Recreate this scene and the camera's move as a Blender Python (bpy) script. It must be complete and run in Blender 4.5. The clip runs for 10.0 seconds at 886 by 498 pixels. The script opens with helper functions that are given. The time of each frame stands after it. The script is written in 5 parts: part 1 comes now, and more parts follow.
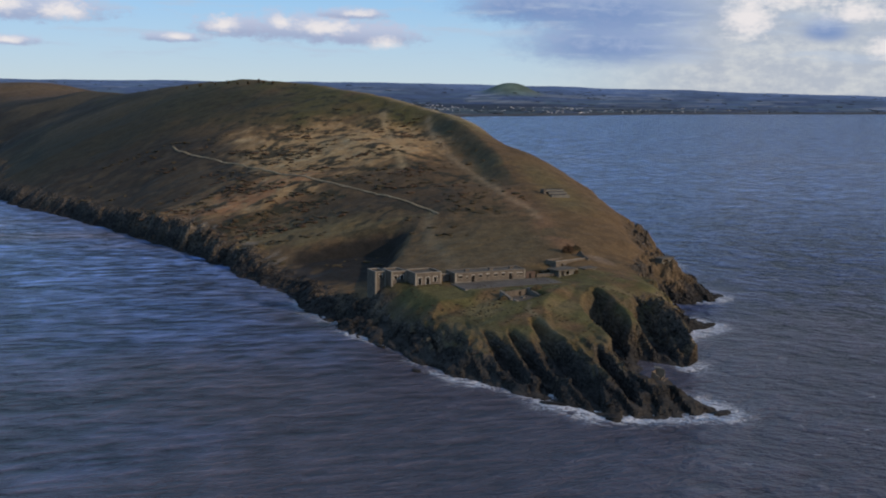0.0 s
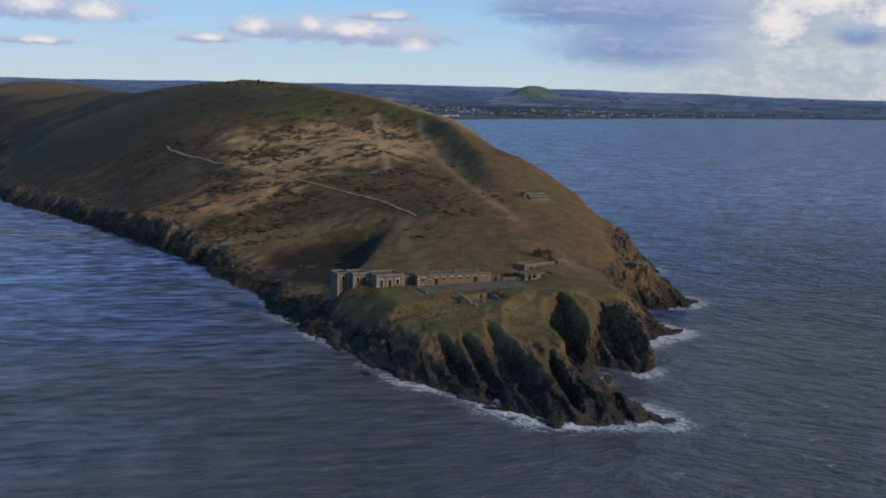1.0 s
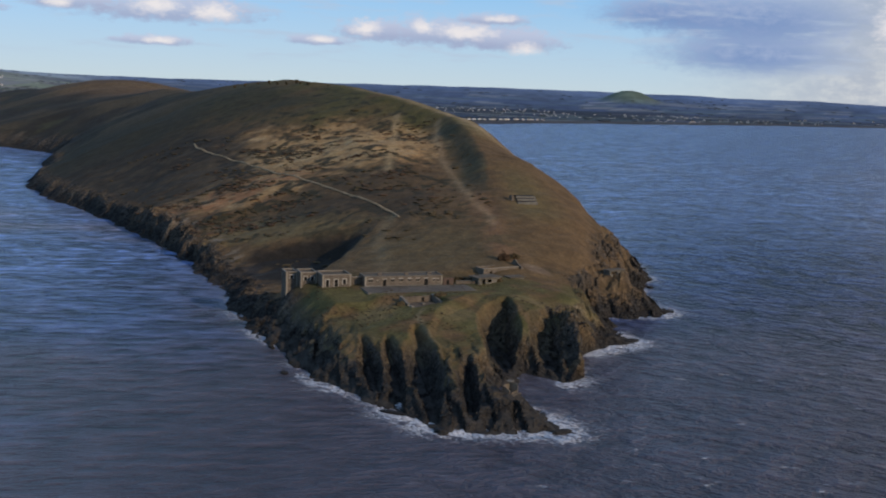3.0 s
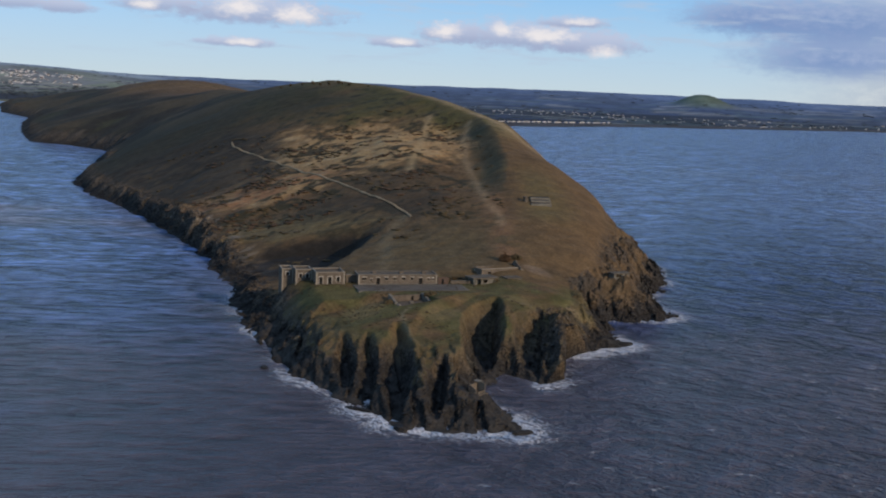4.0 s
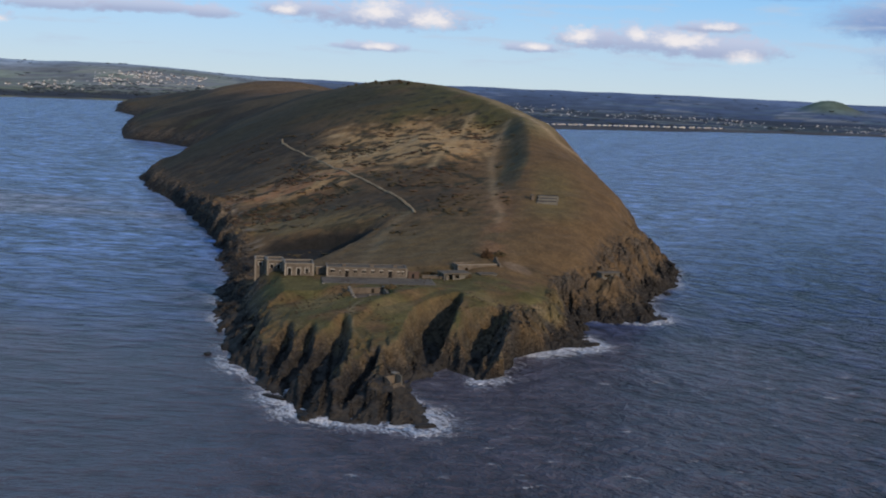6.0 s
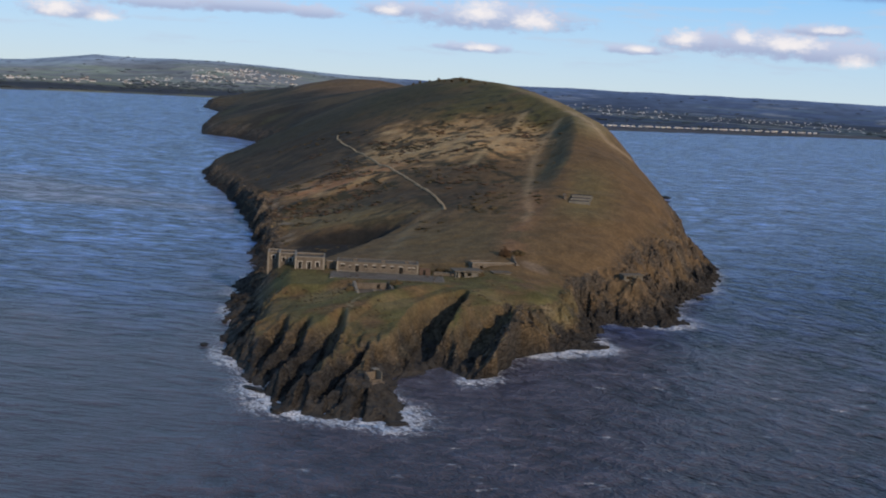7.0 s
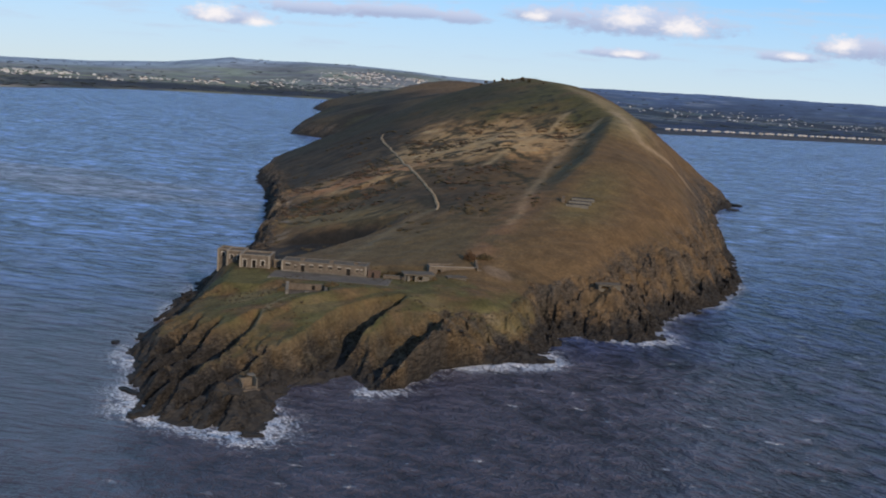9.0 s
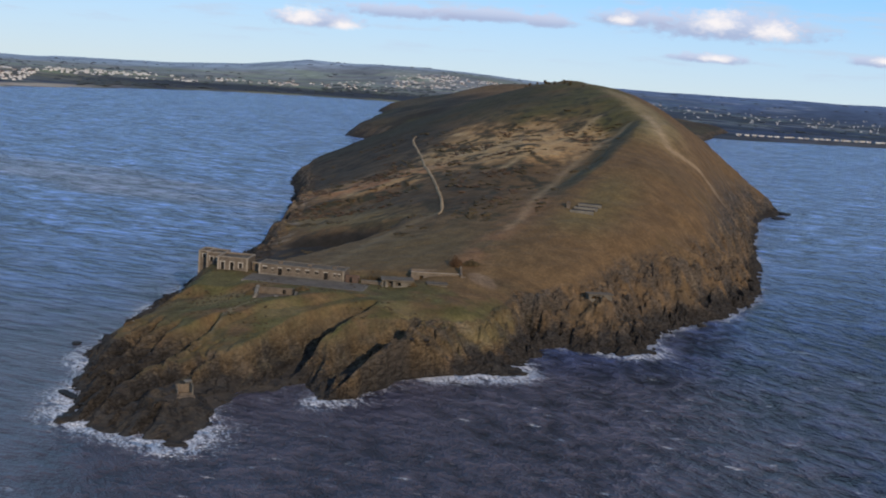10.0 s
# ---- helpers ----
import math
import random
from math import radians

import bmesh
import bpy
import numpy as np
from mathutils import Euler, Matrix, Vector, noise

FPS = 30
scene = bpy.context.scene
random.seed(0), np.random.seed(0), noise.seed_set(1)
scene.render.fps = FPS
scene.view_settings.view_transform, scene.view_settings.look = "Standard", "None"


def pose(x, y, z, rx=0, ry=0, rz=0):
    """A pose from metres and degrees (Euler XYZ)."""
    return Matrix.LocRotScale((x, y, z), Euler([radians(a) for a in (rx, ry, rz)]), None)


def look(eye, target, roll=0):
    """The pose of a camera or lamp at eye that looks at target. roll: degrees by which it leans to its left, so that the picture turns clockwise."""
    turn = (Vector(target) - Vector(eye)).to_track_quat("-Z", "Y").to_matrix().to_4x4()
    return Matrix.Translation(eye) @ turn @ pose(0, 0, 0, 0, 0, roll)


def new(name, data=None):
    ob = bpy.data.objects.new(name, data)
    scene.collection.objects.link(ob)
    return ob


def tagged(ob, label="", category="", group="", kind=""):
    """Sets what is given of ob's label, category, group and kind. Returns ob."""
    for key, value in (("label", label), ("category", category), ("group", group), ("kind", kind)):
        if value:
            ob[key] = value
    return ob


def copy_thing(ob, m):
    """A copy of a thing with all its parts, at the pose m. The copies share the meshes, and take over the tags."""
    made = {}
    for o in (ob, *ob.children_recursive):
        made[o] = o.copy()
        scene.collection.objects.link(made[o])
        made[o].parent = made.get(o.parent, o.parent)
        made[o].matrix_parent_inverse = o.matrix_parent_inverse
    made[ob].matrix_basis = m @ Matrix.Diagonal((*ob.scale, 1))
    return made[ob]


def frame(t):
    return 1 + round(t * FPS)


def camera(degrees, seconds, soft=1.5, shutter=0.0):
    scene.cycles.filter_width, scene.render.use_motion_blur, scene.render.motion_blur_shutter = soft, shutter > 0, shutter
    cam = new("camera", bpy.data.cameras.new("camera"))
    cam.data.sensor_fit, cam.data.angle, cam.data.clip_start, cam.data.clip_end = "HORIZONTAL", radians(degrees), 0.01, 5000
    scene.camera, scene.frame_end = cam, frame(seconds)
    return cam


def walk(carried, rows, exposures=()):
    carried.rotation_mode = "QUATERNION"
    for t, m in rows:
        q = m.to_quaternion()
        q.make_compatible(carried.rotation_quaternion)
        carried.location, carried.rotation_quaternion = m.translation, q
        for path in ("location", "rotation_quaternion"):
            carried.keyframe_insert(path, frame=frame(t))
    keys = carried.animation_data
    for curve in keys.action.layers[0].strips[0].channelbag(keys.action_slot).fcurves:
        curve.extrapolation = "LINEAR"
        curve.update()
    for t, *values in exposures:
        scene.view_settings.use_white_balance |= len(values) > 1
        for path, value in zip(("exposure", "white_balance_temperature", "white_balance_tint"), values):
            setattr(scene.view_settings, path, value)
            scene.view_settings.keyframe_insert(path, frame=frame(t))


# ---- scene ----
cam = camera(43.0, 10.0, soft=2.0)
PATH = [
    (0, (6.21, -0.806, 94.221), (6.241, 1.171, 93.918), 1.2),
    (0.5, (17.901, 0.775, 94.126), (17.91, 2.752, 93.825), 1.4),
    (1, (30.54, 2.666, 94.292), (30.522, 4.643, 93.992), 1.6),
    (1.5, (44.768, 5.121, 94.375), (44.72, 7.098, 94.075), 1.6),
    (2, (58.562, 7.55, 94.415), (58.47, 9.525, 94.115), 1.9),
    (2.5, (73.431, 9.113, 94.708), (73.287, 11.085, 94.408), 2.1),
    (4, (119.413, 14.367, 95.166), (119.075, 16.315, 94.865), 2.6),
    (4.5, (134.735, 16.198, 95.142), (134.33, 18.133, 94.84), 2.8),
    (5, (149.873, 19.273, 95.034), (149.405, 21.194, 94.73), 3.0),
    (6.3, (186.08, 34.902, 93.5), (185.482, 36.786, 93.195), 3.2),
    (6.5, (191.744, 37.957, 93.383), (191.115, 39.831, 93.076), 3.5),
    (7, (206.12, 47.139, 92.962), (205.396, 48.977, 92.651), 3.5),
    (7.5, (219.8, 58.217, 92.52), (219.011, 60.029, 92.207), 3.5),
    (8, (232.969, 70.97, 91.996), (232.128, 72.757, 91.682), 3.6),
    (8.5, (245.79, 84.804, 91.848), (244.895, 86.564, 91.533), 3.7),
    (9, (257.726, 99.653, 92.071), (256.776, 101.384, 91.754), 3.9),
    (9.5, (269.64, 114.188, 92.615), (268.615, 115.876, 92.295), 4.1),
    (10, (281.055, 129.289, 93.108), (279.981, 130.945, 92.787), 4.2),
]
walk(cam, [(t, look(eye, target, roll)) for t, eye, target, roll in PATH],
     exposures=[(0.0, 0.0, 6060, 14), (5.0, 0.05, 6060, 14), (10.0, 0.22, 6060, 14)])


# ---- world and sun ----
SUN_AZ, SUN_EL = 124.0, 20.0      # degrees clockwise from +y, and above the horizon
sun = new("sun", bpy.data.lights.new("sun", "SUN"))
sun.data.energy, sun.data.angle, sun.data.color = 2.7, radians(0.6), (1.0, 0.79, 0.55)
_d = Vector((math.sin(radians(SUN_AZ)) * math.cos(radians(SUN_EL)), math.cos(radians(SUN_AZ)) * math.cos(radians(SUN_EL)), math.sin(radians(SUN_EL))))
sun.matrix_world = look(_d * 500, (0, 0, 0))


class Nodes:
    """Short calls for building a node tree."""

    def __init__(self, tree):
        self.tree = tree
        tree.nodes.clear()

    def add(self, kind, ins=None, **props):
        n = self.tree.nodes.new(kind)
        for k, v in props.items():
            setattr(n, k, v)
        for k, v in (ins or {}).items():
            self.put(n.inputs[k], v)
        return n

    def put(self, socket, v):
        if isinstance(v, bpy.types.NodeSocket):
            self.tree.links.new(v, socket)
        elif isinstance(v, bpy.types.Node):
            self.tree.links.new(v.outputs[0], socket)
        else:
            socket.default_value = v

    def math(self, op, a, b=0.0, c=0.0, clamp=False):
        return self.add("ShaderNodeMath", {0: a, 1: b, 2: c}, operation=op, use_clamp=clamp).outputs[0]

    def mix(self, fac, a, b, blend="MIX"):
        n = self.add("ShaderNodeMix", {0: fac, 6: a, 7: b}, data_type="RGBA", blend_type=blend)
        return n.outputs[2]

    def ramp(self, fac, lo, hi, to_lo=0.0, to_hi=1.0, kind="SMOOTHSTEP"):
        return self.add("ShaderNodeMapRange", {0: fac, 1: lo, 2: hi, 3: to_lo, 4: to_hi}, interpolation_type=kind).outputs[0]

    def noise(self, vec, scale, detail=4.0, rough=0.55, colour=False):
        n = self.add("ShaderNodeTexNoise", {"Vector": vec, "Scale": scale, "Detail": detail, "Roughness": rough})
        return n.outputs[1 if colour else 0]


def rgb(r, g, b):
    return (r, g, b, 1.0)


# clouds by the azimuth and elevation of the middle, half width and half height, in degrees
BODIES = [(-19.6, 2.75, 3.6, 0.62), (-24.5, 2.9, 1.8, 0.35), (-9.8, 2.15, 1.6, 0.42), (-6.2, 2.15, 3.4, 0.62), (-2.6, 1.9, 2.0, 0.5), (-3.9, 2.95, 1.5, 0.26),
          (-12.6, 1.6, 1.4, 0.22), (-20.5, 1.25, 1.6, 0.22), (-40.3, 1.75, 1.9, 0.34), (-36.0, 2.45, 2.6, 0.3), (-31.6, 2.6, 2.6, 0.3), (-28.6, 2.5, 1.2, 0.3)]
PUFFS = [(-20.4, 2.95, 1.1, 0.55), (-17.7, 2.65, 1.15, 0.46), (-24.9, 2.85, 0.6, 0.28), (-20.3, 1.28, 0.8, 0.2), (-10.2, 2.25, 0.75, 0.42), (-7.3, 2.45, 0.6, 0.34),
         (-5.2, 2.25, 1.4, 0.4), (-3.6, 3.0, 0.7, 0.2), (-2.2, 1.55, 0.8, 0.34), (-12.4, 1.65, 0.6, 0.2), (-40.8, 1.85, 1.0, 0.45), (-38.7, 1.6, 0.7, 0.25),
         (15.6, 2.9, 1.2, 1.0), (17.5, 4.2, 2.5, 0.8), (22.0, 1.7, 0.8, 0.7), (20.5, 3.3, 1.2, 0.5)]
BANKS = [(8.8, 1.75, 5.8, 1.9), (8.6, 3.4, 7.0, 2.0), (4.6, 3.5, 4.2, 1.3), (19.2, 2.5, 1.6, 0.9), (-1.0, 4.7, 4.0, 0.6)]

world = bpy.data.worlds.new("sky")
scene.world = world
world.use_nodes = True
W = Nodes(world.node_tree)
way = W.add("ShaderNodeTexCoord").outputs["Generated"]
xyz = W.add("ShaderNodeSeparateXYZ", {0: way})
zz = W.math("MAXIMUM", W.math("ADD", xyz.outputs[2], 0.16), 0.14)
lifted = W.add("ShaderNodeCombineXYZ", {0: xyz.outputs[0], 1: xyz.outputs[1], 2: zz})
nishita = W.add("ShaderNodeTexSky", {}, sky_type="NISHITA", sun_disc=False, sun_elevation=radians(SUN_EL), sun_rotation=radians(SUN_AZ),
                air_density=1.0, dust_density=0.3, ozone_density=4.0, altitude=50.0)
W.put(nishita.inputs["Vector"], lifted.outputs[0])
az = W.math("MULTIPLY", W.math("ARCTAN2", xyz.outputs[0], xyz.outputs[1]), 57.2958)
el = W.math("MULTIPLY", W.math("ARCSINE", xyz.outputs[2]), 57.2958)
flat = W.add("ShaderNodeCombineXYZ", {0: az, 1: W.math("MULTIPLY", el, 1.8), 2: 0.0}).outputs[0]
n_big = W.noise(flat, 0.55, 6.0, 0.6)
n_fine = W.noise(flat, 1.5, 6.0, 0.62)
warp = W.math("ADD", W.math("MULTIPLY", W.math("SUBTRACT", n_big, 0.5), 0.7), W.math("MULTIPLY", W.math("SUBTRACT", n_fine, 0.5), 1.6))


def blob(a, e, wa, we):
    """1 in the middle of a cloud, falling outwards, with a flat foot."""
    u = W.math("DIVIDE", W.math("SUBTRACT", az, a), wa)
    v = W.math("DIVIDE", W.math("SUBTRACT", el, e), we)
    v = W.math("ADD", W.math("MAXIMUM", v, 0.0), W.math("MULTIPLY", W.math("MINIMUM", v, 0.0), 1.5))
    r = W.math("ADD", W.math("MULTIPLY", u, u), W.math("MULTIPLY", v, v))
    return W.math("SUBTRACT", 1.0, W.math("SQRT", r)), v


base = W.mix(1.0, nishita.outputs[0], rgb(0.185, 0.185, 0.185), "MULTIPLY")
base = W.mix(0.72, base, W.mix(W.ramp(el, 4.0, 45.0), rgb(0.29, 0.585, 0.82), rgb(0.15, 0.29, 0.52)))
colour = W.mix(W.ramp(el, -0.6, 4.6, 1.0, 0.05, "LINEAR"), base, rgb(0.60, 0.70, 0.69))
# a thick mass of cream and grey cloud to the south-west of the knoll
mass = W.math("MULTIPLY", W.math("MULTIPLY", W.ramp(az, 3.0, 15.0), W.ramp(az, 40.0, 60.0, 1.0, 0.0)), W.ramp(el, 4.0, 7.5, 1.0, 0.1))
grain = W.math("ADD", W.math("MULTIPLY", n_big, 0.6), W.math("MULTIPLY", n_fine, 0.4))
cream = W.mix(W.ramp(grain, 0.40, 0.66), rgb(0.47, 0.49, 0.52), rgb(0.68, 0.67, 0.62))
colour = W.mix(W.math("MULTIPLY", mass, 0.85), colour, cream)
for a, e, wa, we in BANKS:
    d, v = blob(a, e, wa, we)
    cover = W.ramp(W.math("ADD", d, W.math("MULTIPLY", warp, 0.45)), -0.1, 0.75)
    tone = W.mix(W.ramp(W.math("ADD", v, W.math("MULTIPLY", warp, 1.4)), -0.9, 1.1), rgb(0.19, 0.29, 0.50), rgb(0.36, 0.44, 0.60))
    colour = W.mix(W.math("MULTIPLY", cover, 0.9), colour, tone)
# thin lilac wisps low over the land
drift = W.add("ShaderNodeCombineXYZ", {0: W.math("MULTIPLY", az, 0.45), 1: W.math("MULTIPLY", el, 3.2), 2: 4.0}).outputs[0]
wisp = W.math("MULTIPLY", W.ramp(W.noise(drift, 0.6, 5.0, 0.58), 0.50, 0.70), W.math("MULTIPLY", W.ramp(el, 0.2, 1.2), W.ramp(el, 4.0, 7.0, 1.0, 0.0)))
colour = W.mix(W.math("MULTIPLY", wisp, 0.5), colour, rgb(0.50, 0.58, 0.66))
for a, e, wa, we in BODIES:
    d, v = blob(a, e, wa * 1.15, we * 1.35)
    cover = W.ramp(W.math("ADD", d, warp), -0.35, 0.45)
    tone = W.mix(W.ramp(v, -0.7, 0.8), rgb(0.38, 0.43, 0.56), rgb(0.55, 0.59, 0.69))
    colour = W.mix(W.math("MULTIPLY", cover, 0.88), colour, tone)
for a, e, wa, we in PUFFS:
    d, v = blob(a, e, wa * 1.25, we * 1.35)
    cover = W.ramp(W.math("ADD", d, warp), -0.2, 0.95)
    colour = W.mix(W.math("MULTIPLY", cover, 0.95), colour, rgb(0.90, 0.84, 0.77))
# overhead, unseen: broken cloud goes on, thickened towards +x to dim the sea
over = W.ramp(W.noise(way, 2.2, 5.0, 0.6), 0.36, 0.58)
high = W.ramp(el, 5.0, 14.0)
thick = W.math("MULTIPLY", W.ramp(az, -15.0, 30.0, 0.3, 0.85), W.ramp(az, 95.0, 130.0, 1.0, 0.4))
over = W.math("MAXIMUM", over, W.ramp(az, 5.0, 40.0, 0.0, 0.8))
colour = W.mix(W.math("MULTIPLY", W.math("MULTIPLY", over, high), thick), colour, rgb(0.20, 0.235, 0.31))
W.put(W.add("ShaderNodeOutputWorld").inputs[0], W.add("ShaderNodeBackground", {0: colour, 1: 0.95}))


# ---- materials ----
def material(name, rough=0.85):
    m = bpy.data.materials.new(name)
    m.use_nodes = True
    N = Nodes(m.node_tree)
    b = N.add("ShaderNodeBsdfPrincipled", {"Roughness": rough})
    N.put(N.add("ShaderNodeOutputMaterial").inputs[0], b)
    place = N.add("ShaderNodeNewGeometry").outputs["Position"]
    return m, N, b, place


def bumped(N, b, height, strength, distance):
    N.put(b.inputs["Normal"], N.add("ShaderNodeBump", {"Height": height, "Strength": strength, "Distance": distance}))


def land_material(name, fine=1.0, relief=0.5):
    """Ground whose cover (rock, turf, bracken, scrub, with painted sun, shade and haze) is stored with the mesh; grain,
    tufts and cracks are added here.
    """
    m, N, b, p = material(name, 0.95)
    att = N.add("ShaderNodeVertexColor", {}, layer_name="cover")
    cover, rocky = att.outputs[0], att.outputs[1]
    n1 = N.noise(p, 0.9 * fine, 6.0, 0.65)
    n2 = N.noise(p, 0.16 * fine, 4.0, 0.6)
    k = N.math("MULTIPLY", N.ramp(n1, 0.25, 0.75, 0.74, 1.26), N.ramp(n2, 0.25, 0.75, 0.76, 1.24))
    # cracks and ledges of the bare rock
    beds = N.add("ShaderNodeMapping", {0: p, 2: (radians(20), radians(-28), radians(14)), 3: (1.0, 0.35, 1.5)}).outputs[0]
    r1 = N.noise(beds, 0.3 * fine, 5.0, 0.62)
    r2 = N.noise(p, 0.8 * fine, 4.0, 0.6)
    ledge = N.math("ABSOLUTE", N.math("SUBTRACT", r1, 0.5))
    crack = N.math("MULTIPLY", N.ramp(ledge, 0.0, 0.06, 1.0, 0.0), rocky)
    k = N.math("MULTIPLY", k, N.math("SUBTRACT", 1.0, N.math("MULTIPLY", crack, 0.68)))
    k = N.math("MULTIPLY", k, N.math("ADD", 1.0, N.math("MULTIPLY", rocky, N.math("MULTIPLY", N.math("SUBTRACT", r2, 0.5), 1.7))))
    tone = N.add("ShaderNodeCombineColor", {0: k, 1: k, 2: N.math("MULTIPLY", k, 0.97)}).outputs[0]
    N.put(b.inputs["Base Color"], N.mix(1.0, cover, tone, "MULTIPLY"))
    turf = N.math("ADD", N.math("MULTIPLY", n1, 0.8), n2)
    stone = N.math("ADD", N.math("MULTIPLY", N.ramp(ledge, 0.0, 0.3), 3.2), N.math("MULTIPLY", r2, 1.4))
    bumped(N, b, N.math("ADD", N.math("MULTIPLY", N.math("MULTIPLY", turf, 0.5), N.math("SUBTRACT", 1.0, rocky)), N.math("MULTIPLY", N.math("MULTIPLY", stone, 1.5), rocky)), 0.8, relief)
    b.inputs["Specular IOR Level"].default_value = 0.15
    return m


def stone_material(name, a, c, scale=1.0, rough=0.9, bump=0.05):
    m, N, b, p = material(name, rough)
    n1 = N.noise(p, 3.0 * scale, 6.0, 0.65)
    n2 = N.noise(p, 0.35 * scale, 3.0, 0.6)
    rnd = N.add("ShaderNodeObjectInfo").outputs["Random"]
    f = N.math("ADD", N.math("MULTIPLY", n1, 0.6), N.math("MULTIPLY", n2, 0.5))
    col = N.mix(N.ramp(f, 0.35, 0.75), rgb(*a), rgb(*c))
    k = N.ramp(rnd, 0.0, 1.0, 0.85, 1.12, "LINEAR")
    col = N.mix(1.0, col, N.add("ShaderNodeCombineColor", {0: k, 1: k, 2: k}).outputs[0], "MULTIPLY")
    N.put(b.inputs["Base Color"], col)
    bumped(N, b, n1, 0.6, bump)
    b.inputs["Specular IOR Level"].default_value = 0.12
    return m


M_LAND = land_material("headland_ground")
M_FAR = land_material("coastal_plain_ground", 0.02, 0.3)
M_CONCRETE = stone_material("weathered_concrete", (0.095, 0.086, 0.07), (0.205, 0.185, 0.15))
M_STONE = stone_material("rubble_limestone", (0.082, 0.066, 0.051), (0.185, 0.15, 0.112), 1.6)
M_DRESSED = stone_material("dressed_stone", (0.20, 0.17, 0.13), (0.31, 0.265, 0.205))
M_PALE = stone_material("limewashed_stone", (0.30, 0.27, 0.22), (0.46, 0.42, 0.36))
M_BRICK = stone_material("red_brick", (0.085, 0.057, 0.044), (0.14, 0.098, 0.074), 2.0)
M_ROOF = stone_material("felted_roof", (0.075, 0.062, 0.046), (0.15, 0.125, 0.092))
M_DARK = stone_material("dark_timber_and_shade", (0.012, 0.011, 0.010), (0.03, 0.027, 0.024))
M_YARD = stone_material("yard_concrete", (0.098, 0.085, 0.069), (0.155, 0.136, 0.112), 0.4)
M_TRACK = stone_material("trodden_earth", (0.26, 0.18, 0.095), (0.46, 0.33, 0.19), 0.25)
M_SCRUB = stone_material("gorse_and_bramble", (0.042, 0.034, 0.019), (0.105, 0.077, 0.040), 0.5)
M_RUST = stone_material("bracken", (0.070, 0.042, 0.024), (0.135, 0.080, 0.042), 0.5)
# blue-grey, with the haze of distance mixed into the leaf colour
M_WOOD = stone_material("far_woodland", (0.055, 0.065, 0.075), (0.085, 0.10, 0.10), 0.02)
M_ROCK = stone_material("wet_rock", (0.012, 0.011, 0.010), (0.040, 0.034, 0.027), 0.8, 0.6, 0.2)
M_RENDER = stone_material("pale_render", (0.58, 0.54, 0.49), (0.78, 0.75, 0.70), 0.3)
M_TILE = stone_material("slate_and_tile", (0.10, 0.075, 0.07), (0.20, 0.14, 0.12), 0.3)


# ---- relief of the land ----
def value_noise(x, y, seed=0):
    xi, yi = np.floor(x), np.floor(y)
    fx, fy = x - xi, y - yi
    fx, fy = fx * fx * fx * (fx * (fx * 6 - 15) + 10), fy * fy * fy * (fy * (fy * 6 - 15) + 10)

    def h(i, j):
        v = np.sin(i * 127.1 + j * 311.7 + seed * 74.7) * 43758.5453
        return v - np.floor(v)

    a, b, c, d = h(xi, yi), h(xi + 1, yi), h(xi, yi + 1), h(xi + 1, yi + 1)
    return (a * (1 - fx) + b * fx) * (1 - fy) + (c * (1 - fx) + d * fx) * fy


def fbm(x, y, size, octaves=4, seed=0, gain=0.5):
    """Noise about 0, within about -0.5 to 0.5, whose largest waves are size metres."""
    out, amp, total, f = 0.0, 1.0, 0.0, 1.0 / size
    for k in range(octaves):
        out = out + amp * value_noise(x * f * 0.8 + y * f * 0.6, y * f * 0.8 - x * f * 0.6, seed + 7 * k)
        total, amp, f = total + amp, amp * gain, f * 2.03
    return out / total - 0.5


def ridged(x, y, size, octaves=4, seed=0):
    out, amp, total, f = 0.0, 1.0, 0.0, 1.0 / size
    for k in range(octaves):
        out = out + amp * (1 - abs(2 * value_noise(x * f, y * f, seed + 5 * k) - 1))
        total, amp, f = total + amp, amp * 0.5, f * 2.1
    return out / total


def cells(x, y, size, seed=0):
    """Broken stone: a random height for each irregular cell, and how far its nearest joint is, in metres."""
    u, v = x / size, y / size
    iu, iv = np.floor(u), np.floor(v)
    d1, d2, val = np.full(x.shape, 9.0), np.full(x.shape, 9.0), np.zeros(x.shape)

    def h(i, j, k):
        w = np.sin(i * 127.1 + j * 311.7 + (seed + k) * 74.7) * 43758.5453
        return w - np.floor(w)

    for a in (-1, 0, 1):
        for b in (-1, 0, 1):
            ci, cj = iu + a, iv + b
            r = np.hypot(ci + h(ci, cj, 0.3) - u, cj + h(ci, cj, 0.7) - v)
            near = r < d1
            d2 = np.where(near, d1, np.minimum(d2, r))
            val = np.where(near, h(ci, cj, 1.9), val)
            d1 = np.where(near, r, d1)
    return val, (d2 - d1) * size


def step(v, lo, hi):
    t = np.clip((v - lo) / (hi - lo), 0, 1)
    return t * t * (3 - 2 * t)


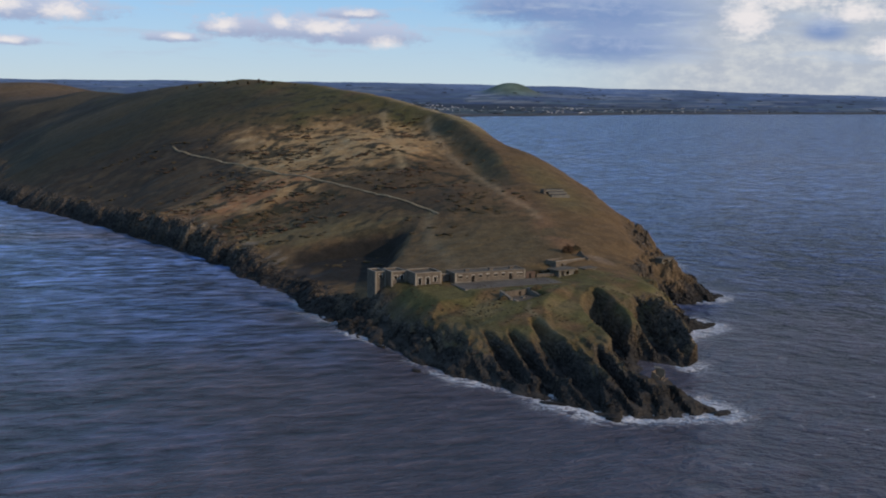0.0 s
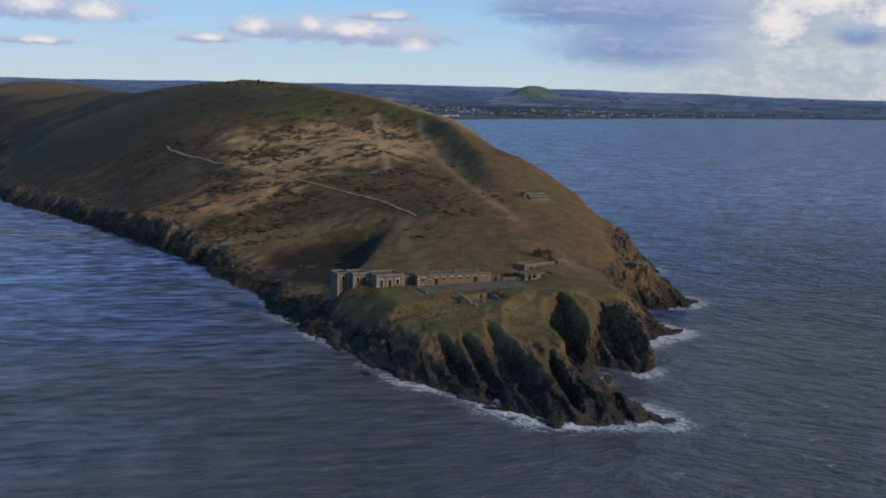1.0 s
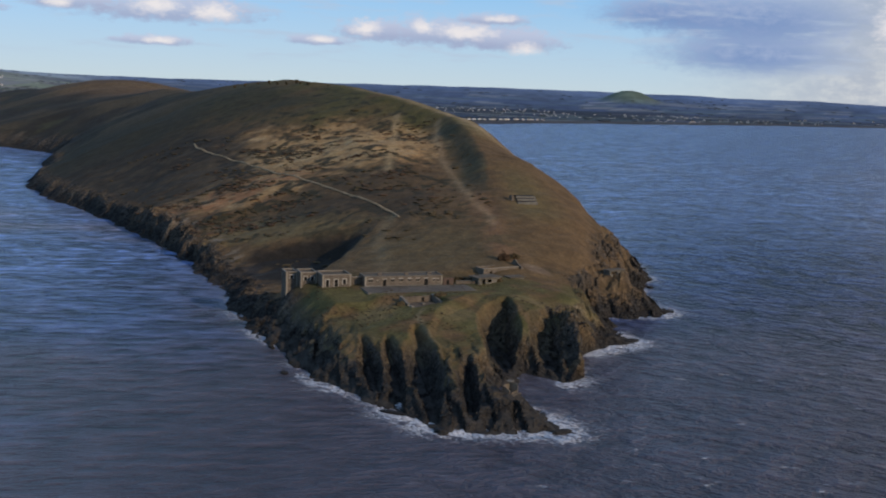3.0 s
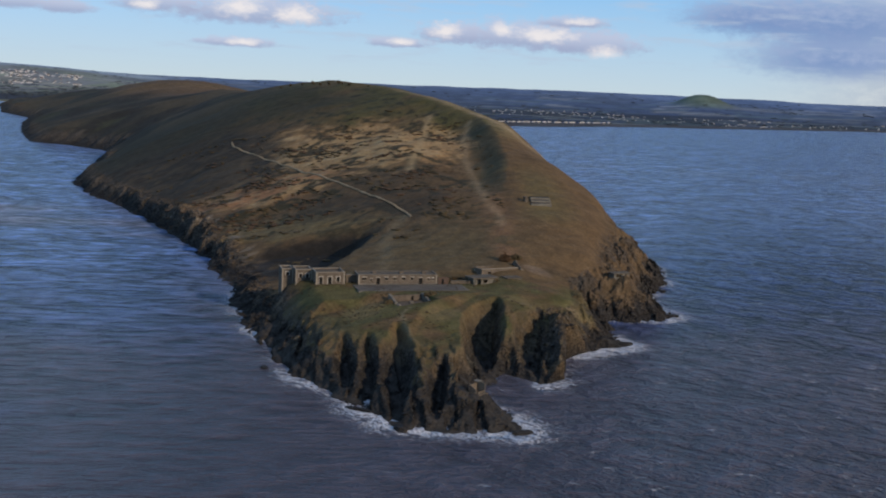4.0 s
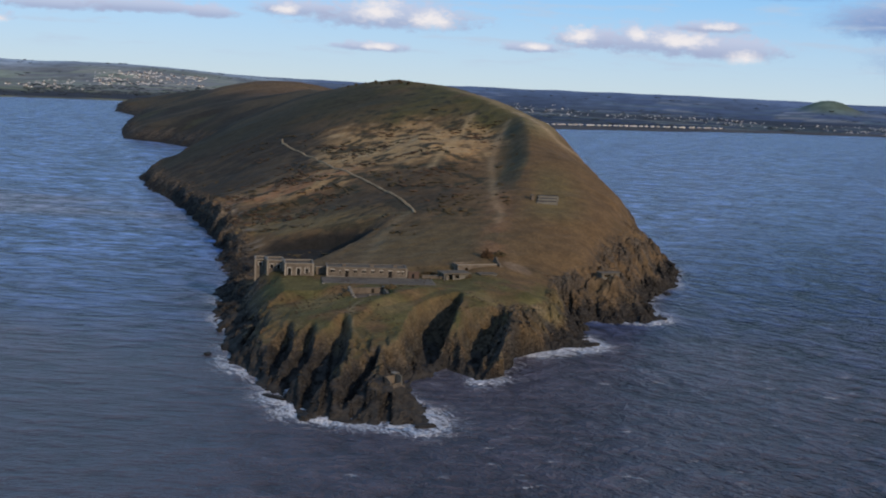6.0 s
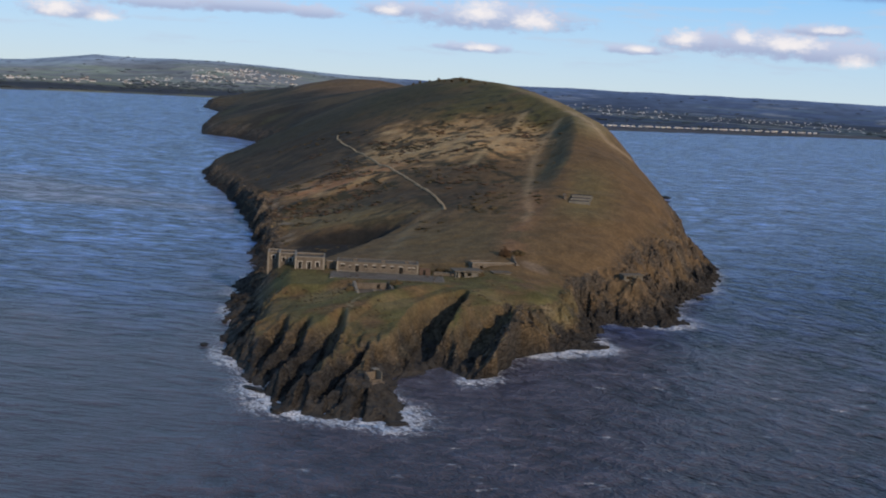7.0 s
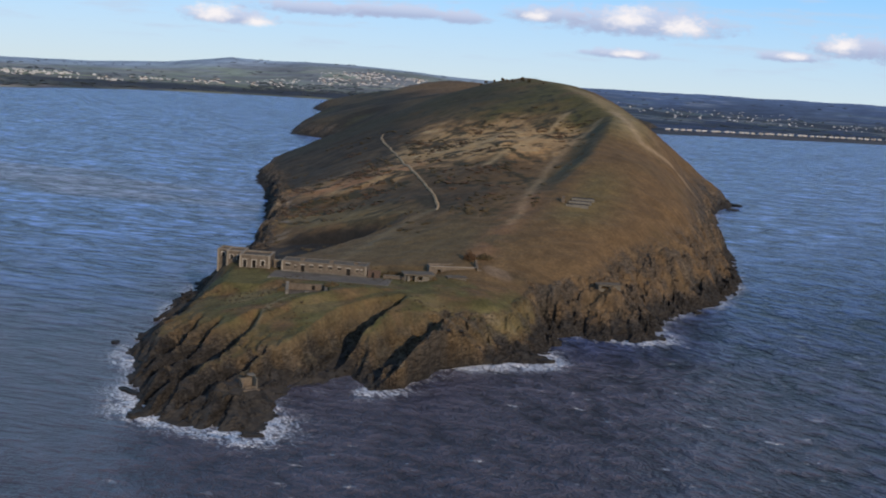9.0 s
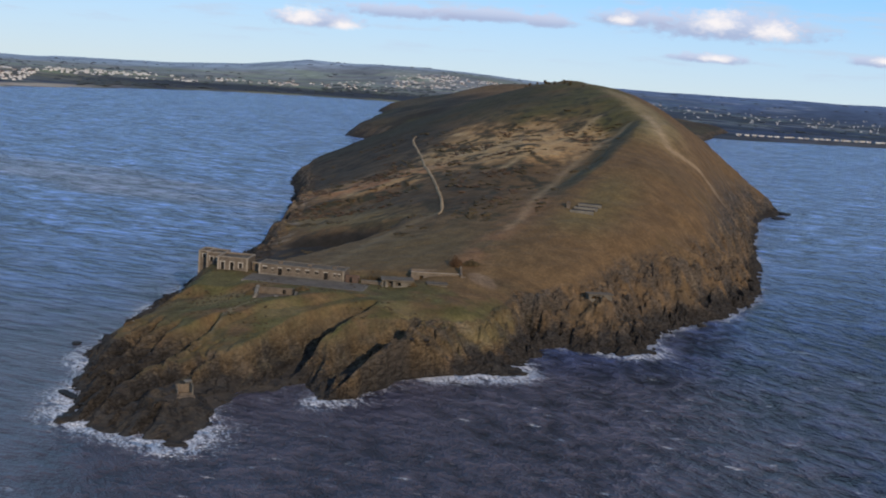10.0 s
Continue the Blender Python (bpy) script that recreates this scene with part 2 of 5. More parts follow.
# the coast, sunwise: x, y and the height of the cliff edge
NORTH = [(-1180, 2140, 5), (-1049, 1933, 8), (-1000, 1850, 9), (-834, 1680, 9), (-790, 1560, 10), (-690, 1390, 10), (-584, 1226, 9), (-511, 1198, 8),
         (-440, 1146, 8), (-405, 1040, 8), (-355, 930, 9), (-322, 834, 8), (-270, 765, 8), (-235, 730, 8), (-190, 678, 9), (-135, 603, 12), (-91, 539, 10),
         (-78, 512, 4), (-59, 489, 4), (-42, 445, 6), (-21, 405, 9)]
TIP = [(-3, 376, 9), (6, 358, 8), (12, 349, 7), (25, 338, 6), (42, 322, 5), (62, 306, 3.5), (76, 308, 3), (91, 311, 2.5), (92, 316, 3), (84, 328, 4),
       (77, 340, 4), (74, 352, 5), (78, 366, 7), (80, 372, 8), (86, 366, 6), (92, 361, 6), (98, 370, 9), (97, 382, 11), (95, 396, 13), (100, 409, 10),
       (113, 424, 8), (117, 428, 7), (113, 445, 10), (108, 463, 12), (113, 472, 13), (133, 477, 11), (136, 488, 11)]
SOUTH = [(130, 505, 14), (128, 530, 16), (134, 560, 17), (135, 578, 16), (131, 615, 14), (122, 650, 14), (104, 700, 14), (80, 770, 12), (58, 840, 10),
         (42, 893, 8), (35, 940, 6), (30, 992, 5), (0, 1012, 8), (-34, 1116, 10), (-150, 1380, 12), (-300, 1720, 8), (-400, 1960, 4)]
COAST = np.array(NORTH + TIP + SOUTH, float)
INLAND = np.array([(-520, 2500), (-900, 2900), (-1400, 2600)], float)
RING = np.vstack([COAST[:, :2], INLAND])
# the crest of the down: x, y, height
CREST = np.array([(75, 322, 5.8), (66, 358, 14.0), (60, 398, 18.5), (60, 450, 18.5), (66, 500, 27), (63, 560, 38), (46, 636, 53.5), (31, 690, 63), (14, 745, 71),
                  (-35, 812, 80), (-95, 895, 87), (-150, 965, 88.5), (-230, 1080, 80), (-330, 1240, 68), (-450, 1430, 62), (-570, 1600, 72),
                  (-720, 1800, 60), (-930, 2060, 38), (-1080, 2230, 8)], float)


def along(points, gap):
    out = []
    for a, b in zip(points[:-1], points[1:]):
        n = max(1, int(np.hypot(*(b - a)[:2]) / gap))
        out += [a + (b - a) * k / n for k in range(n)]
    return np.array(out + [points[-1]])


CREST_FINE = along(CREST, 14)
COAST_FINE = along(COAST[8:-3], 16)


def near_segments(x, y, pts, closed):
    """Distance to the nearest segment, its index and the place on it."""
    best, which, frac = np.full(x.shape, 1e9), np.zeros(x.shape, int), np.zeros(x.shape)
    last = len(pts) if closed else len(pts) - 1
    for i in range(last):
        ax, ay = pts[i][:2]
        bx, by = pts[(i + 1) % len(pts)][:2]
        ex, ey = bx - ax, by - ay
        t = np.clip(((x - ax) * ex + (y - ay) * ey) / (ex * ex + ey * ey), 0, 1)
        d = np.hypot(x - ax - t * ex, y - ay - t * ey)
        m = d < best
        best, which, frac = np.where(m, d, best), np.where(m, i, which), np.where(m, t, frac)
    return best, which, frac


def inside(x, y, pts):
    odd = np.zeros(x.shape, bool)
    for i in range(len(pts)):
        (ax, ay), (bx, by) = pts[i - 1][:2], pts[i][:2]
        cross = (ay > y) != (by > y)
        odd ^= cross & (x < (bx - ax) * (y - ay) / (by - ay if by != ay else 1e-9) + ax)
    return odd


def shore(x, y):
    """Metres inland of the waterline (negative at sea), and the cliff height there."""
    jx, jy = fbm(x, y, 14, 3, 3) * 5.0 + fbm(x, y, 60, 2, 4) * 6.0 * step(y, 480, 700), fbm(x, y, 14, 3, 5) * 5.0
    px, py = x + jx, y + jy
    d, i, f = near_segments(px, py, RING, True)
    num, den = 0.0, 0.0
    for cx, cy, h in COAST_FINE:
        w = 1.0 / ((x - cx) ** 2 + (y - cy) ** 2 + 90) ** 2
        num, den = num + w * h, den + w
    c = num / den
    return np.where(inside(px, py, RING), d, -d), c


# sea-cut gullies: top, bend, foot, the height of the head, slopes of the northern and southern wall, breadth of the bed
GULLIES = [((71, 414), (72.5, 391), (78, 354), 12.5, 1.3, 2.4, 5.5), ((87, 417), (88.5, 396), (93, 354), 11.5, 1.3, 2.2, 5.5),
           ((43.5, 372), (49.5, 352), (59, 308), 10.5, 1.2, 1.5, 4.5), ((35.5, 364), (42, 344), (49, 310), 8.5, 1.3, 2.2, 2.5),
           ((26.5, 366), (33.5, 348), (41, 318), 8.5, 1.3, 2.0, 2.5), ((63, 351), (65, 338), (68, 316), 6.0, 1.4, 2.6, 1.5),
           ((92, 471), (99, 470), (114, 467), 14.5, 1.3, 1.7, 2.0), ((-84, 566), (-91, 556), (-102, 536), 9.0, 1.3, 1.3, 1.5)]
FORT = (math.cos(radians(26.5)), math.sin(radians(26.5)))      # the barracks' line


def brow(y):
    """The edge of the scarp on the nose of the down."""
    return np.interp(y, (540, 558, 592, 636, 691, 745, 790), (56, 55, 51.5, 46, 33, 15, -10))


def edge_of_field(x, y):
    """Metres from the broken edge of the field behind the fort, positive on the field."""
    return ((x + 15) * 52 - (y - 440) * 9) / 52.8 + fbm(x, y, 12, 2, 14) * 5


def relief(x, y):
    d, c = shore(x, y)
    dr, _, _ = near_segments(x, y, CREST, False)
    dr = np.sqrt(dr * dr + 64) - 8
    num, den = 0.0, 0.0
    for px, py, h in CREST_FINE:
        w = 1.0 / ((x - px) ** 2 + (y - py) ** 2 + 180) ** 2
        num, den = num + w * h, den + w
    top = num / den
    wide = 9.0 + 3.0 * fbm(x, y, 30, 2, 9) + 9.0 * step(x, 94, 106) * step(y, 395, 430) * (1 - step(y, 640, 760))
    rise = step(d, -1.0, wide) * 0.55 + 0.45 * np.clip(d / wide, 0, 1)
    d2 = np.maximum(d - wide * 0.8, 0)
    u = d2 / (d2 + dr + 1e-6)
    south = step(x - np.interp(y, CREST[:, 1], CREST[:, 0]), -10, 15) * step(y, 470, 560)
    bow = 0.45 + 0.45 * south
    z = c * rise + np.maximum(top - c, 0) * ((1 - bow) * u + bow * np.sin(u * math.pi / 2))
    # a shallow combe in the northern flank, and slacker ground below it and on the southern brow
    z = z - 5.0 * np.exp(-(((x + 68) / 42) ** 2 + ((y - 740) / 38) ** 2)) - 4.0 * np.exp(-(((x + 75) / 32) ** 2 + ((y - 575) / 34) ** 2))
    z = z - 4.0 * np.exp(-(((x - 55) / 20) ** 2 + ((y - 697) / 34) ** 2)) - 3.5 * np.exp(-(((x + 36) / 22) ** 2 + ((y - 508) / 22) ** 2))
    # scarp along the north side of the nose, with a trodden terrace under it
    left = brow(y) - x
    nose = step(y, 555, 640) * (1 - step(y, 715, 760))
    z = z - nose * 5.0 * step(left, 0, 15) * (1 - step(left, 19, 60))
    # the field behind the fort breaks off along an edge towards the northern shore
    edge_side = edge_of_field(x, y)
    drop = 9.0 * step(-edge_side, -2, 10) * step(y, 432, 452) * (1 - step(y, 508, 540)) * (1 - step(-edge_side, 24, 50))
    z = np.maximum(z - drop, np.minimum(z, 4.0 + 0.12 * d))
    # the green knoll beside the fort
    z = z + 1.6 * np.exp(-(((x - 90) / 11) ** 2 + ((y - 432) / 12) ** 2))
    # levelled yard of the fort
    a, b = (x - 17.3) * FORT[0] + (y - 419.5) * FORT[1], -(x - 17.3) * FORT[1] + (y - 419.5) * FORT[0]
    yard = step(a, -31, -26.5) * (1 - step(a, 48, 62)) * step(b, -27, -17) * (1 - step(b, 9, 17))
    z = z * (1 - yard) + 16.9 * yard
    # the north side of the point falls away from the corner of the quarters
    spine = np.interp(y, (330, 345, 366, 385, 412, 430), (28, 26, 22.5, 17, 3, -14))
    over = np.maximum(spine - x + fbm(x, y, 16, 3, 15) * 5, 0)
    crown = np.interp(y, (330, 345, 366, 385, 412, 430), (5, 8, 11.5, 14.5, 16.6, 17))
    slope = np.minimum(z, np.maximum(crown - 0.34 * over ** 1.3, 0.45 * d))
    z = np.where(y < 430, slope, z)
    # a buttress beyond the last of the gullies
    for (ax, ay, ah), (bx, by, bh) in (((92.5, 416, 15.0), (97.5, 388, 11.5)), ((97.5, 388, 11.5), (99, 364, 5.0))):
        L2 = (bx - ax) ** 2 + (by - ay) ** 2
        t = np.clip(((x - ax) * (bx - ax) + (y - ay) * (by - ay)) / L2, 0, 1)
        away = np.hypot(x - ax - t * (bx - ax), y - ay - t * (by - ay))
        z = np.where(d > -3, np.maximum(z, ah + t * (bh - ah) - 1.15 * np.maximum(away - 1.0, 0)), z)
    # gullies: a falling floor between two straight walls
    before = z
    wob = fbm(x, y, 9, 3, 12) * 2.6 + fbm(x, y, 3, 2, 13) * 1.2
    for p0, p1, p2, head, left_slope, right_slope, bed in GULLIES:
        L0, L1 = math.dist(p0, p1), math.dist(p1, p2)
        best, q, sd = np.full(x.shape, 1e9), np.zeros(x.shape), np.zeros(x.shape)
        for (ax, ay), (bx, by), start, L in ((p0, p1, 0.0, L0), (p1, p2, L0, L1)):
            ex, ey = (bx - ax) / L, (by - ay) / L
            t = (x - ax) * ex + (y - ay) * ey
            tc = np.clip(t, 0, L)
            dist = np.hypot(x - ax - tc * ex, y - ay - tc * ey)
            m = dist < best
            best, q = np.where(m, dist, best), np.where(m, start + tc, q)
            sd = np.where(m, (y - ay) * ex - (x - ax) * ey, sd)
        sd = sd + wob * (0.6 + 0.4 * step(best, 0, 6))
        u = np.clip(q / (L0 + L1), 0, 1)
        floor = -0.6 + (head + 0.6) * (1 - u) ** 2.4 + fbm(x, y, 7, 2, 16) * 3.0 * (1 - u)
        far = np.maximum(best, abs(sd))
        flat = 0.5 + (bed - 0.5) * step(u, 0.03, 0.35)                # the bed is broad and lies against the northern wall
        wall = np.where(sd > 0, right_slope * far, left_slope * np.maximum(far - flat, 0) + 0.15 * far) + 1.2 * np.maximum(far - 8, 0)
        z = np.minimum(z, np.maximum(floor, 1.0) + wall)
    z = before * yard + z * (1 - yard)
    ribs = (before - z)
    # the sunken gun pit
    u, v = (x - 39.0) * 0.809 + (y - 393.6) * 0.588, -(x - 39.0) * 0.588 + (y - 393.6) * 0.809
    sunk = step(u, -0.9, 0.0) * (1 - step(u, 12.9, 13.8)) * step(v, -3.5, -0.5) * (1 - step(v, 8.3, 9.2))
    z = z * (1 - sunk) + np.minimum(z, 15.0) * sunk
    # a levelled stance on the lowest rocks
    pad = np.exp(-(((x - 78.5) / 4.5) ** 2 + ((y - 327.5) / 4.5) ** 2))
    z = z * (1 - pad) + np.maximum(z, 5.7) * pad
    # broken rock on the cliffs, hummocks on the turf
    rocky = step(d, -6, 1) * (1 - step(d, wide * 0.9, wide * 1.7 + 4))
    lower = (1 - step(y, 372, 392)) * (1 - step(z, 8, 12.5)) * step(d, -6, 1)
    rocky = np.maximum(rocky, lower * 0.9)
    rocky = np.maximum(rocky, step(ribs, 0.6, 2.5) * 0.75)
    q, s = x * 0.24 - y * 0.97 + fbm(x, y, 11, 2, 27) * 5, x * 0.97 + y * 0.24 + fbm(x, y, 11, 2, 28) * 3
    # at the point thin upright beds run out to sea, elsewhere the rock stands in blocks
    c1, e1 = cells(s, q * 0.20, 3.6, 21)
    c2, _ = cells(s, q * 0.33, 1.5, 22)
    beds = (c1 - 0.5) * 2.6 + (c2 - 0.5) * 1.5 - 0.5 * (1 - step(e1, 0, 0.5)) + fbm(x, y, 2.4, 2, 26) * 0.8
    c3, e3 = cells(s, q * 0.8, 5.2, 23)
    c4, _ = cells(s + fbm(x, y, 4, 2, 29) * 3, q, 2.2, 24)
    blocky = (c3 - 0.5) * 2.8 + (c4 - 0.5) * 2.0 - 0.5 * (1 - step(e3, 0, 0.9)) + fbm(x, y, 9, 4, 25) * 3.6
    tip = (1 - step(y, 385, 420)) * (1 - step(x, 92, 102))
    crag = beds * tip + blocky * (1 - tip)
    crag = crag * np.clip(c / 9, 0.75, 1.4) * (0.55 + 0.45 * step(d, 0, 5)) + 1.8 * (c1 - 0.35) * (1 - step(y, 322, 338)) * step(d, 0, 3)
    z = z + rocky * crag * (1 - yard) * (1 - pad)
    turf = (1 - rocky) * (1 - yard) * step(d, 2, 14)
    z = z + turf * (fbm(x, y, 45, 3, 31) * 3.0 * step(y, 480, 600) + (ridged(x, y, 240, 3, 35) - 0.55) * 12 * step(y, 1020, 1180) + fbm(x, y, 9, 3, 33) * 0.9 + fbm(x, y, 2.6, 2, 34) * 0.3)
    z = np.where(d < -1, np.minimum(z, -0.35 * (-d - 1) + rocky * np.maximum(crag, 0) * 0.9), z)
    return z, d, c, rocky, yard, ribs


def mixed(a, b, f):
    return a * (1 - f[..., None]) + np.array(b) * f[..., None]


def lines(*runs):
    """Grid lines from runs of (start, end, first gap, last gap)."""
    out = []
    for a, b, g0, g1 in runs:
        v = a
        while v < b:
            out.append(v)
            v += g0 + (g1 - g0) * (v - a) / (b - a)
    return np.array(out + [runs[-1][1]])


def sheet(name, X, Y, Z, cover, mat, keep=None, hard=None):
    """A ground mesh on a grid of lines."""
    ny, nx = Z.shape
    me = bpy.data.meshes.new(name)
    idx = np.arange(nx * ny).reshape(ny, nx)
    quads = np.stack([idx[:-1, :-1], idx[:-1, 1:], idx[1:, 1:], idx[1:, :-1]], -1).reshape(-1, 4)
    if keep is not None:
        k = keep[:-1, :-1] | keep[:-1, 1:] | keep[1:, 1:] | keep[1:, :-1]
        quads = quads[k.reshape(-1)]
    smooth = np.ones(len(quads), bool) if hard is None else ~hard.reshape(-1)[quads[:, 0]]
    used = np.unique(quads)
    back = np.full(nx * ny, -1)
    back[used] = np.arange(len(used))
    quads = back[quads]
    co = np.stack([X, Y, Z], -1).reshape(-1, 3)[used].astype(np.float32)
    me.vertices.add(len(co))
    me.vertices.foreach_set("co", co.ravel())
    me.loops.add(quads.size)
    me.loops.foreach_set("vertex_index", quads.ravel().astype(np.int32))
    me.polygons.add(len(quads))
    me.polygons.foreach_set("loop_start", np.arange(0, quads.size, 4, dtype=np.int32))
    me.polygons.foreach_set("use_smooth", smooth)
    me.update(calc_edges=True)
    if cover is not None:
        col = cover.reshape(-1, cover.shape[-1])[used]
        col = np.concatenate([col[:, :3], col[:, 3:] if col.shape[1] > 3 else np.zeros((len(used), 1))], 1).astype(np.float32)
        me.color_attributes.new("cover", "FLOAT_COLOR", "POINT").data.foreach_set("color", col.ravel())
    me.materials.append(mat)
    return new(name, me)


ROCK, OCHRE, WET = (0.092, 0.080, 0.068), (0.162, 0.113, 0.069), (0.042, 0.038, 0.035)
GREEN, BROWN, STRAW = (0.086, 0.078, 0.028), (0.133, 0.084, 0.041), (0.47, 0.31, 0.14)
DARK = (0.042, 0.038, 0.022)
gx = lines((-1250, -330, 22, 5), (-330, -190, 5, 2), (-190, -40, 1.8, 1.2), (-40, 0, 1.1, 0.55), (0, 142, 0.55, 0.55), (142, 190, 1, 6))
gy = lines((292, 500, 0.55, 0.6), (500, 800, 0.8, 1.6), (800, 1150, 1.7, 5), (1150, 2300, 6, 16))
X, Y = np.meshgrid(gx, gy)
Z, D, C, ROCKY, YARD, RIBS = relief(X, Y)
gradx, grady = np.gradient(Z, gx, axis=1), np.gradient(Z, gy, axis=0)
SLOPE = np.hypot(gradx, grady)
n40, n12, n5 = fbm(X, Y, 40, 4, 41) * 2, fbm(X, Y, 12, 3, 43) * 2, fbm(X, Y, 4.5, 3, 47) * 2
side = X - np.interp(Y, CREST[:, 1], CREST[:, 0])              # south of the crest is positive
cov = np.broadcast_to(np.array(BROWN), Z.shape + (3,)).copy()
north = step(-side, -6, 22) * step(Y, 470, 560)
tuft = fbm(X * 0.8 + Y * 0.3, Y, 9.0, 3, 51) * 2
fleck = fbm(X, Y, 3.6, 2, 53) * 2


def oval(x, y, wide, deep, ragged=0.5):
    """1 inside an oval patch with a ragged edge, 0 outside."""
    r = np.hypot((X - x) / wide, (Y - y) / deep)
    return 1 - step(r + ragged * (0.6 * n12 + 0.4 * n5), 0.65, 1.15)


def strip(pts, wide):
    """1 on a worn line over the turf, fading to its sides."""
    dist, _, _ = near_segments(X + n5 * 1.2, Y + n12 * 1.5, np.array(pts, float), False)
    return np.exp(-(dist / wide) ** 2)


# northern flank: bracken and bleached grass, broken by scrub; its sunlit patch also painted
cov = mixed(cov, (0.115, 0.076, 0.040), north * step(n40 + n12 * 0.6, -0.35, 0.35) * 0.85)
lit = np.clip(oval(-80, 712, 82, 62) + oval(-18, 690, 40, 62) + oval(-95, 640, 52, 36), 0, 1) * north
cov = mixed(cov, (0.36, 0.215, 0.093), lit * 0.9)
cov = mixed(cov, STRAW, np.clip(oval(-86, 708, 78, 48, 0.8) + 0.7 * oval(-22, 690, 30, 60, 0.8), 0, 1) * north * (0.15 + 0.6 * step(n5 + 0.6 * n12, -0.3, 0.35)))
cov = mixed(cov, (0.34, 0.155, 0.07), oval(-95, 632, 52, 36, 0.8) * step(n12 + 0.5 * n5, -0.3, 0.25) * 0.8)
cov = mixed(cov, (0.18, 0.128, 0.056), np.clip(oval(-66, 558, 40, 24) + 0.7 * oval(-30, 545, 30, 14), 0, 1) * 0.75)
cov = mixed(cov, GREEN, step(Z + 5 * n12, 56, 68) * step(n40, -0.8, 0.0) * 0.9 * (1 - step(side, 15, 40)))
cov = mixed(cov, (0.095, 0.060, 0.032), lit * step(tuft + 0.5 * fleck, 0.05, 0.28) * 0.75)
cov = mixed(cov, DARK, north * step(tuft + 0.6 * fleck + 0.25 * n40, 0.16, 0.36) * (0.9 - 0.1 * lit))
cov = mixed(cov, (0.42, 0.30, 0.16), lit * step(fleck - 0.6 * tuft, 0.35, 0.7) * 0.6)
# darker patches in the hollow under the track, and round the field's edge
dark_patches = np.clip(oval(-22, 574, 44, 22, 0.7) + oval(2, 560, 24, 30, 0.7) + 0.7 * oval(-10, 610, 30, 22, 0.8), 0, 1)
cov = mixed(cov, (0.042, 0.036, 0.027), dark_patches * (0.45 + 0.25 * step(n12 + n5, -0.3, 0.3)))
cov = mixed(cov, (0.15, 0.117, 0.058), strip([(-58, 538), (-40, 540), (-20, 540), (8, 542)], 2.0) * 0.6)
# lower flank turned from the sun: its shade put into the ground colour
cov = mixed(cov, (0.034, 0.030, 0.024), step(-side + 16 * n12, 112, 150) * step(Y, 600, 690) * 0.85)
cov = mixed(cov, (0.10, 0.072, 0.042), step(-side + 16 * n12, 112, 150) * step(Y, 600, 690) * step(n12 + n5, 0.25, 0.6) * 0.5)
# cloud shadow on the further ridge, painted as darker ground
cov = mixed(cov, DARK, step(-side, 12, 60) * step(Y + 12 * n12, 770, 850) * 0.8)
cov = mixed(cov, (0.034, 0.030, 0.024), step(Y, 960, 1120) * (0.72 + 0.22 * step(n40 + n12, -0.7, 0.4)))
n90 = fbm(X, Y, 90, 3, 55) * 2
cov = mixed(cov, (0.105, 0.076, 0.040), step(Y, 900, 1050) * step(n90 + 0.4 * n40, 0.05, 0.4) * 0.7)
cov = mixed(cov, (0.070, 0.066, 0.032), step(Y, 900, 1050) * step(-n90 + 0.4 * n12, 0.2, 0.5) * 0.6)
# sunlit crest of the far hump, painted in straw colour
cov = mixed(cov, (0.24, 0.145, 0.075), step(Y, 1330, 1420) * (1 - step(Y, 1680, 1760)) * step(Z + 8 * n40, 46, 60) * 0.4)
# the bleached brow and the smooth southern slope
cov = mixed(cov, (0.27, 0.20, 0.105), step(side, -8, 6) * np.exp(-((side - 12) / 14) ** 2) * step(Y, 680, 725) * (1 - step(Y, 850, 900)) * 0.75)
cov = mixed(cov, (0.13, 0.105, 0.045), step(side, -4, 10) * (1 - step(side, 12, 34)) * step(Y, 520, 545) * (1 - step(Y, 590, 640)) * 0.6)
cov = mixed(cov, (0.115, 0.078, 0.038), step(side, 5, 30) * step(n40 + 0.4 * n12, 0.15, 0.5) * step(Y, 470, 500) * 0.6)
lawn = (1 - step(Y, 438, 458 + 18 * step(X, 75, 95))) * step(X, -25, 5)
cov = mixed(cov, GREEN, lawn * step(n12 + n5 * 0.4, -0.7, 0.2) * 0.95)
cov = mixed(cov, (0.135, 0.112, 0.046), lawn * step(n5 + n12, 0.0, 0.6) * 0.6)
cov = mixed(cov, (0.20, 0.145, 0.07), lawn * np.clip(oval(28, 388, 8, 10) + oval(55, 388, 7, 8) + 0.7 * oval(80, 418, 8, 7), 0, 1) * 0.5)
field = np.exp(-(((X - 35) / 34) ** 2 + ((Y - 484) / 36) ** 2)) * step(edge_of_field(X, Y), -1, 3)
cov = mixed(cov, (0.116, 0.086, 0.044), np.clip(field * 1.4, 0, 1) * 0.85)
cov = mixed(cov, (0.20, 0.150, 0.085), strip([(8, 540), (7, 520), (9, 500), (14, 478), (18, 452)], 3.5) * 0.55)
band = np.exp(-((X - np.interp(Y, (468, 489, 513, 545, 575), (68, 64, 59, 52, 44))) / 6.0) ** 2) * step(Y, 462, 480) * (1 - step(Y, 560, 600))
cov = mixed(cov, (0.20, 0.112, 0.058), band * step(n5 + n12, -0.8, 0.2) * 0.85)
cov = mixed(cov, (0.07, 0.052, 0.03), strip([(80, 467), (96, 473), (106, 481), (114, 490)], 3.2) * step(n12, -0.6, 0.2) * 0.8)
cov = mixed(cov, (0.21, 0.150, 0.100), oval(80, 466, 7, 5, 0.5) * 0.7)
